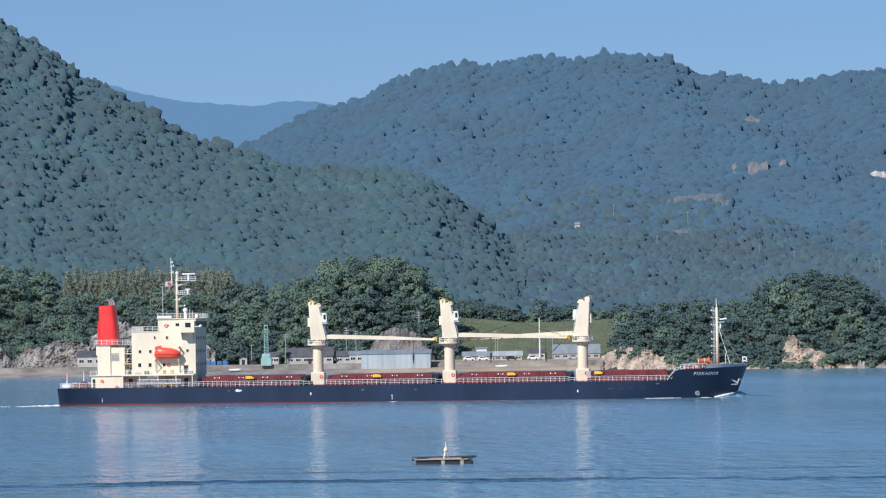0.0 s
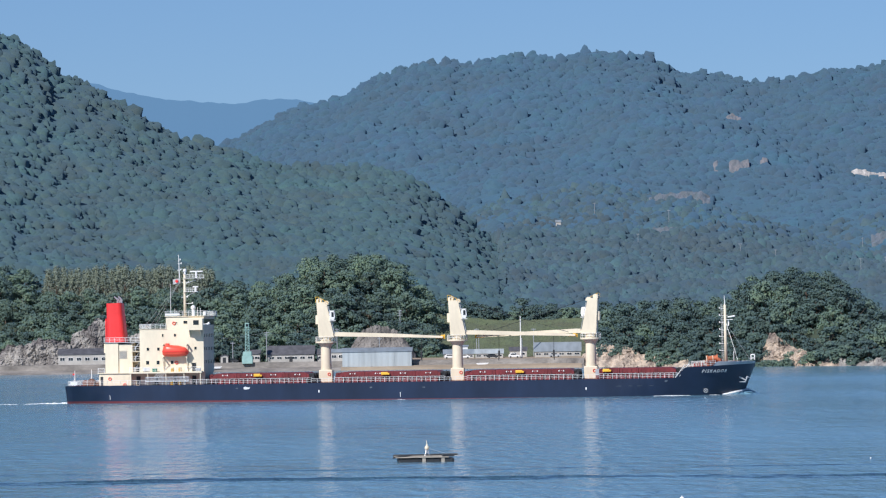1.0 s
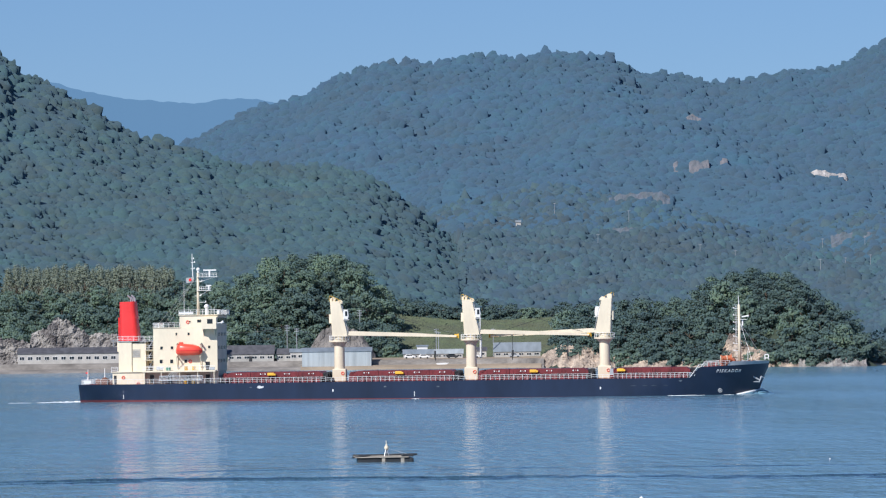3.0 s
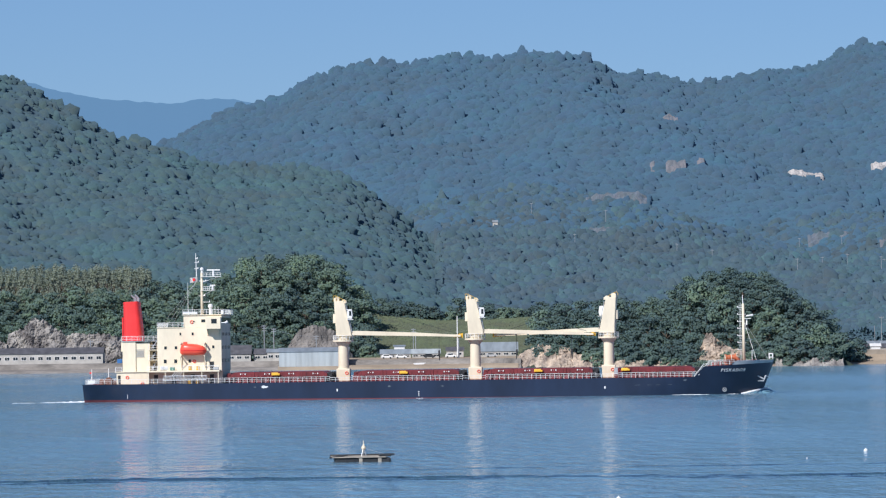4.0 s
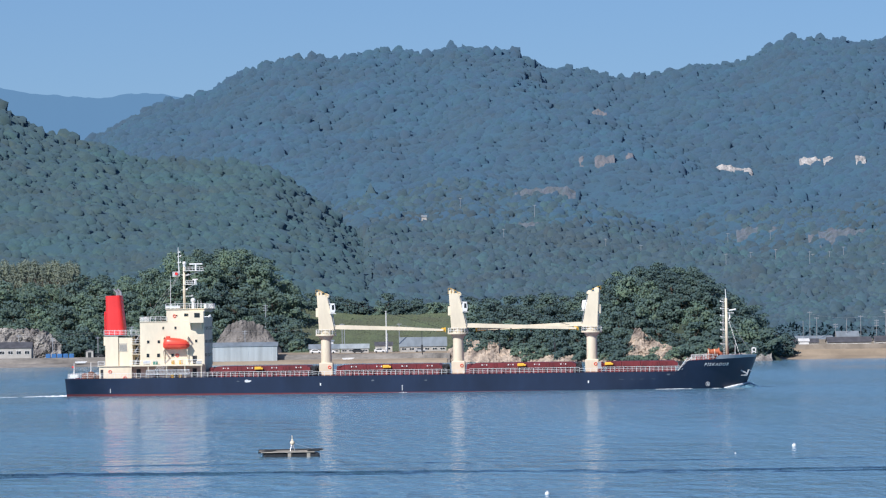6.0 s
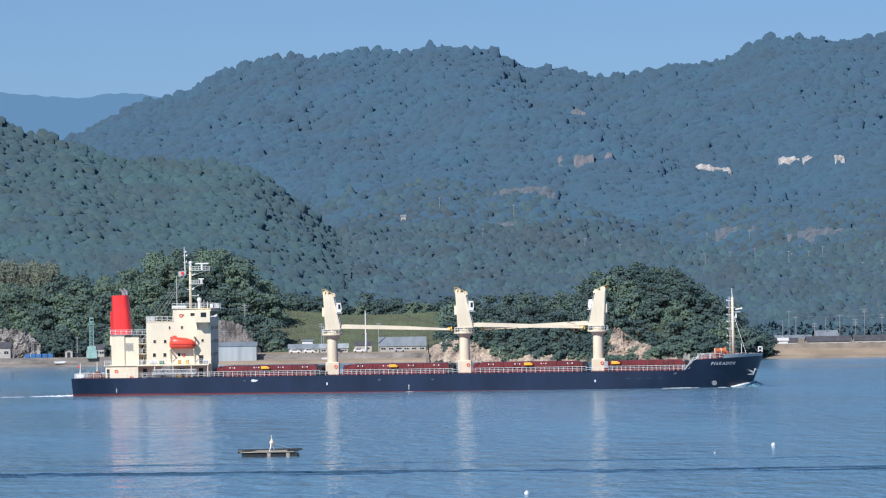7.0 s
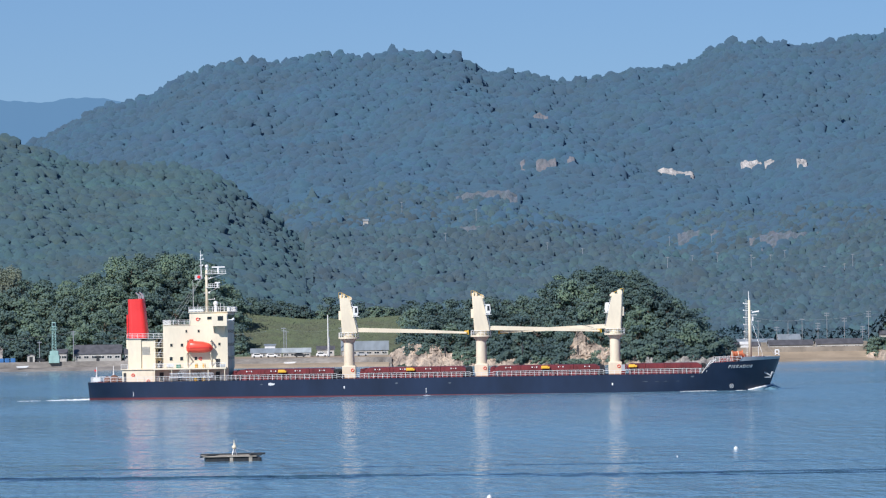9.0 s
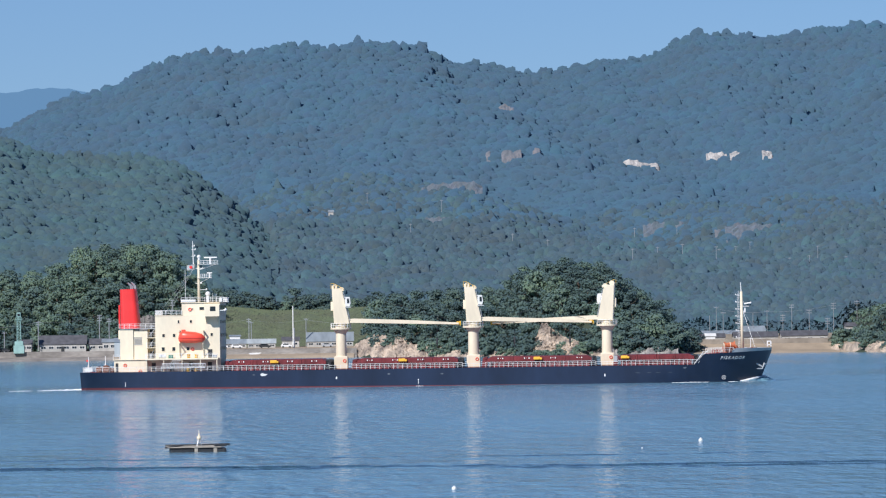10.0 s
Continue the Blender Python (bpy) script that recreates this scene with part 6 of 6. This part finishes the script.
# darker leaves: tone between trees, painted headland shade, and haze in the blue sheen
DARKLEAF = material("dark_and_shaded_foliage", (0.082, 0.110, 0.058), 0.65, vary=0.2, scale=0.3, fine=1.3, bump=0.15, depth=0.3, random_tone=0.3, islands=0.12, second=(0.060, 0.086, 0.050), sheen=0.32, leafy=0.35, haze_tint=(0.46, 0.76, 1.0), spec=0.15, soft=0.25)
KINDS = [tree_meshes(31, 12, 6.2, LEAF, 46), tree_meshes(32, 13, 6.8, LEAF, 50), tree_meshes(33, 11, 5.6, DARKLEAF, 44), tree_meshes(34, 13, 6.4, LEAF, 48), tree_meshes(35, 9, 5.0, DARKLEAF, 38), tree_meshes(36, 7, 4.6, LEAF, 32)]
BAMBOO = tree_meshes(37, 12, 6.6, BAMBOOLEAF, 40, True)


def plant(meshes, x, y, z, scale, turn, name, label, category, group):
    t = thing(name, label, category, Matrix.Translation((x, y, z)) @ Matrix.Rotation(turn, 4, 'Z'), group)
    t.scale = (scale, scale, scale)
    for nm, me in zip(("trunk", "crown"), meshes):
        ob = new(nm, me)
        ob.parent = t
    return t


def plant_woods():
    rng = random.Random(77)
    def put(x, y, kinds, s=1.0, label="broad-crowned green tree on the wooded shore mound"):
        k = rng.choice(kinds)
        plant(KINDS[k], x, y, float(land_z(x, y)) - 0.4, s * rng.uniform(0.82, 1.15), rng.uniform(0, 6.28), "tree", label, "tree", "trees on the shore")
    # western mound, open to the east where the grass bank lies
    for row, y in enumerate((1953, 1962, 1972, 1983, 1995, 2008, 2022, 2036)):
        x = -238 + rng.uniform(0, 6)
        while x < 34:
            if x < -44 or y >= 2040:
                rock = -232 < x < -138 and y < 1958
                if not rock and not (-78 < x < -50 and y < 1950):
                    bam = -204 < x < -134 and y > 2018
                    if bam:
                        plant(BAMBOO, x, y, float(land_z(x, y)), rng.uniform(1.0, 1.25), rng.uniform(0, 6.28), "bamboo", "pale feathery bamboo clump on the mound", "bamboo", "bamboo on the mound")
                    else:
                        put(x, y + rng.uniform(-3, 3), (0, 1, 2, 3) if y > 1960 else (4, 5, 5))
            x += rng.uniform(8.0, 11.0) * (0.3 if -204 < x < -134 and y > 2018 else 1)
    # belt behind the grass bank
    for y in (2046, 2056):
        x = -48
        while x < 36:
            put(x, y, (2, 4, 4, 5), 0.95, "dark green tree at the top of the grass bank")
            x += rng.uniform(5.5, 8)
    # eastern headland: mostly the darker leaf colour, which stands in for its shade
    for off in (7, 16, 26, 37, 47, 58, 70):
        x = 20 + rng.uniform(0, 4)
        while x < 136:
            y = float(along(SHORE, x)) + off + rng.uniform(-2, 2)
            bare = (14 < x < 40 and off < 12) or (75 < x < 89 and off < 13) or (x > 122 and off > 30)
            if not bare:
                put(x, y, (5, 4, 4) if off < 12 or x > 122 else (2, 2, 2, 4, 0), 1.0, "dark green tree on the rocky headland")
            x += rng.uniform(5.5, 8)
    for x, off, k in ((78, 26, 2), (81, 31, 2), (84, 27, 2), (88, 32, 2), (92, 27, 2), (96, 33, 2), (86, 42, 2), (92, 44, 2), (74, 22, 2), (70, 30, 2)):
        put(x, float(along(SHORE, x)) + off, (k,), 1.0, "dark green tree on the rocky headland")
    for x, off, k in ((74.5, 0, 5), (77, -1.5, 5), (79.5, -2, 5), (82, -2, 5), (84, -1.5, 5), (91, 6, 5), (86.5, 8, 5), (68, 4, 5), (71, 4, 5), (73, 8, 4), (75, 13, 5), (87, 14, 5), (91, 11, 5), (95, 9, 5), (99, 8, 4), (103, 7, 5), (107, 4, 5), (25, 15, 5), (38, 10, 5), (43, 5, 5), (48, 6, 5), (54, 6, 5), (60, 6, 5), (66, 5, 5)):
        put(x, float(along(SHORE, x)) + off, (k,), 0.7, "low green bush on the rocks")
    # far end of the beach
    for off in (8, 18, 32):
        x = 187 + off * 0.12
        while x < 232:
            put(x, float(along(SHORE, x)) + off, (5, 4) if x < 198 else (4, 0, 2), 0.85, "green tree above the beach rocks")
            x += rng.uniform(5, 8)


plant_woods()


def undergrowth():
    rng = np.random.default_rng(12)
    pts = []
    while len(pts) < 4200:
        x, y = rng.uniform(-240, 232), rng.uniform(1780, 2150)
        s = float(along(SHORE, x))
        west = y > 1950 and (x < -46 or y > 2042) and not (-78 < x < -49 and y < 1962) and not (x < -137 and y < 1957)
        east = 18 < x < 138 and s + 8 < y < s + 105 and not (14 < x < 42 and y < s + 16) and not (76 < x < 95 and y < s + 12)
        edge = x > 187 and s + 8 < y < s + 170
        if not (west or east or edge) or (y > 2060 and x > 40):
            continue
        r = rng.uniform(1.0, 2.0)
        pts.append((x, y, r, r * rng.uniform(0.8, 1.2)))
    forest("undergrowth", "dense dark green bushes filling the shore woods", LEAF, np.array(pts), bush_shapes(8, 25, 44, 0.26), 14, 0.2, False)


undergrowth()


# ---- raft and floats ----
def mooring_raft():
    t = thing("mooring_raft", "weathered plank work raft on dark floats with a beacon", "raft", pose(-14.75, 586, 0, 0, 0, 4))
    for k, (a, b) in enumerate(((-2.95, -0.2), (0.15, 2.1), (2.25, 3.5))):
        bm = box(B(), a, b, -2.2, 2.2, -0.35, 0.46, 0.15)
        for j in range(3):
            box(bm, a + (b - a) * (j + 0.3) / 3, a + (b - a) * (j + 0.45) / 3, -2.26, 2.26, -0.3, 0.44)
        part("float_block", bm, DARK, t, "black foam-filled float")
    for x in (0.0, 2.2):
        bm = box(B(), x - 0.2, x + 0.2, -2.3, 2.3, 0.0, 0.6)
        part("cross_beam", bm, PLANK, t)
    for k in range(9):
        y = -2.4 + k * 0.56
        part("plank", box(B(), -3.3, 2.9, y, y + 0.5, 0.5, 0.62 + 0.02 * (k % 3), 0.02), PLANK, t)
    for a, b in (((-3.6, -2.2, 0.55), (-1.5, -2.0, 0.82)), ((2.2, -2.2, 0.82), (3.9, -2.0, 0.85)), ((-3.4, 2.2, 0.7), (3.7, 2.2, 0.75))):
        part("pole", tube(B(), a, b, 0.10, n=8), DARK, t, "dark timber spar")
    part("black_float", box(B(), 2.1, 3.5, -2.2, -0.9, 0.6, 0.84, 0.08), DARK, t)
    bm = B()
    for sx, sy in ((-0.28, -0.28), (0.28, -0.28), (0, 0.3)):
        tube(bm, (0.45 + sx, sy, 0.6), (0.45 + sx * 0.3, sy * 0.3, 1.4), 0.05, n=6)
    box(bm, 0.25, 0.65, -0.2, 0.2, 1.0, 1.06)
    part("tripod", bm, STEEL, t)
    bm = ball(B(), (0.45, 0, 1.58), 0.27, sub=3)
    part("beacon", bm, CREAM, t, "cream round beacon", smooth=True)
    bm = tube(B(), (0.45, 0, 1.75), (0.42, 0, 2.45), 0.06, 0.035)
    tube(bm, (0.45, 0, 1.85), (0.45, 0, 2.0), 0.14, 0.09)
    part("aerial", bm, CREAM, t)
    part("guy_line", tube(B(), (0.5, 0, 1.55), (3.4, -1.5, 0.7), 0.015, n=4), STEEL, t)


mooring_raft()


def buoy(bearing, d, r):
    t = thing("mooring_buoy", "small white floating marker buoy", "buoy", pose(bearing / SIGHT * d, d, 0), "white buoys")
    bm = ball(B(), (0, 0, r * 0.45), r, r, r * 0.95, sub=3)
    part("ball", bm, WHITE, t, smooth=True)
    part("lifting_eye", tube(B(), (0, 0, r * 1.35), (0, 0, r * 1.75), r * 0.22, r * 0.15), WHITE, t)


buoy(669, 600, 0.26)
buoy(231, 446, 0.22)
buoy(565, 573, 0.08)


def motions():
    for moved in (ship, bow_foam, wake_foam):
        walk(moved, [(0.0, pose(-111.16, 1118.6, 0, 0, 0, -3)), (10.0, pose(-51.78, 1115.5, 0, 0, 0, -3))])


motions()
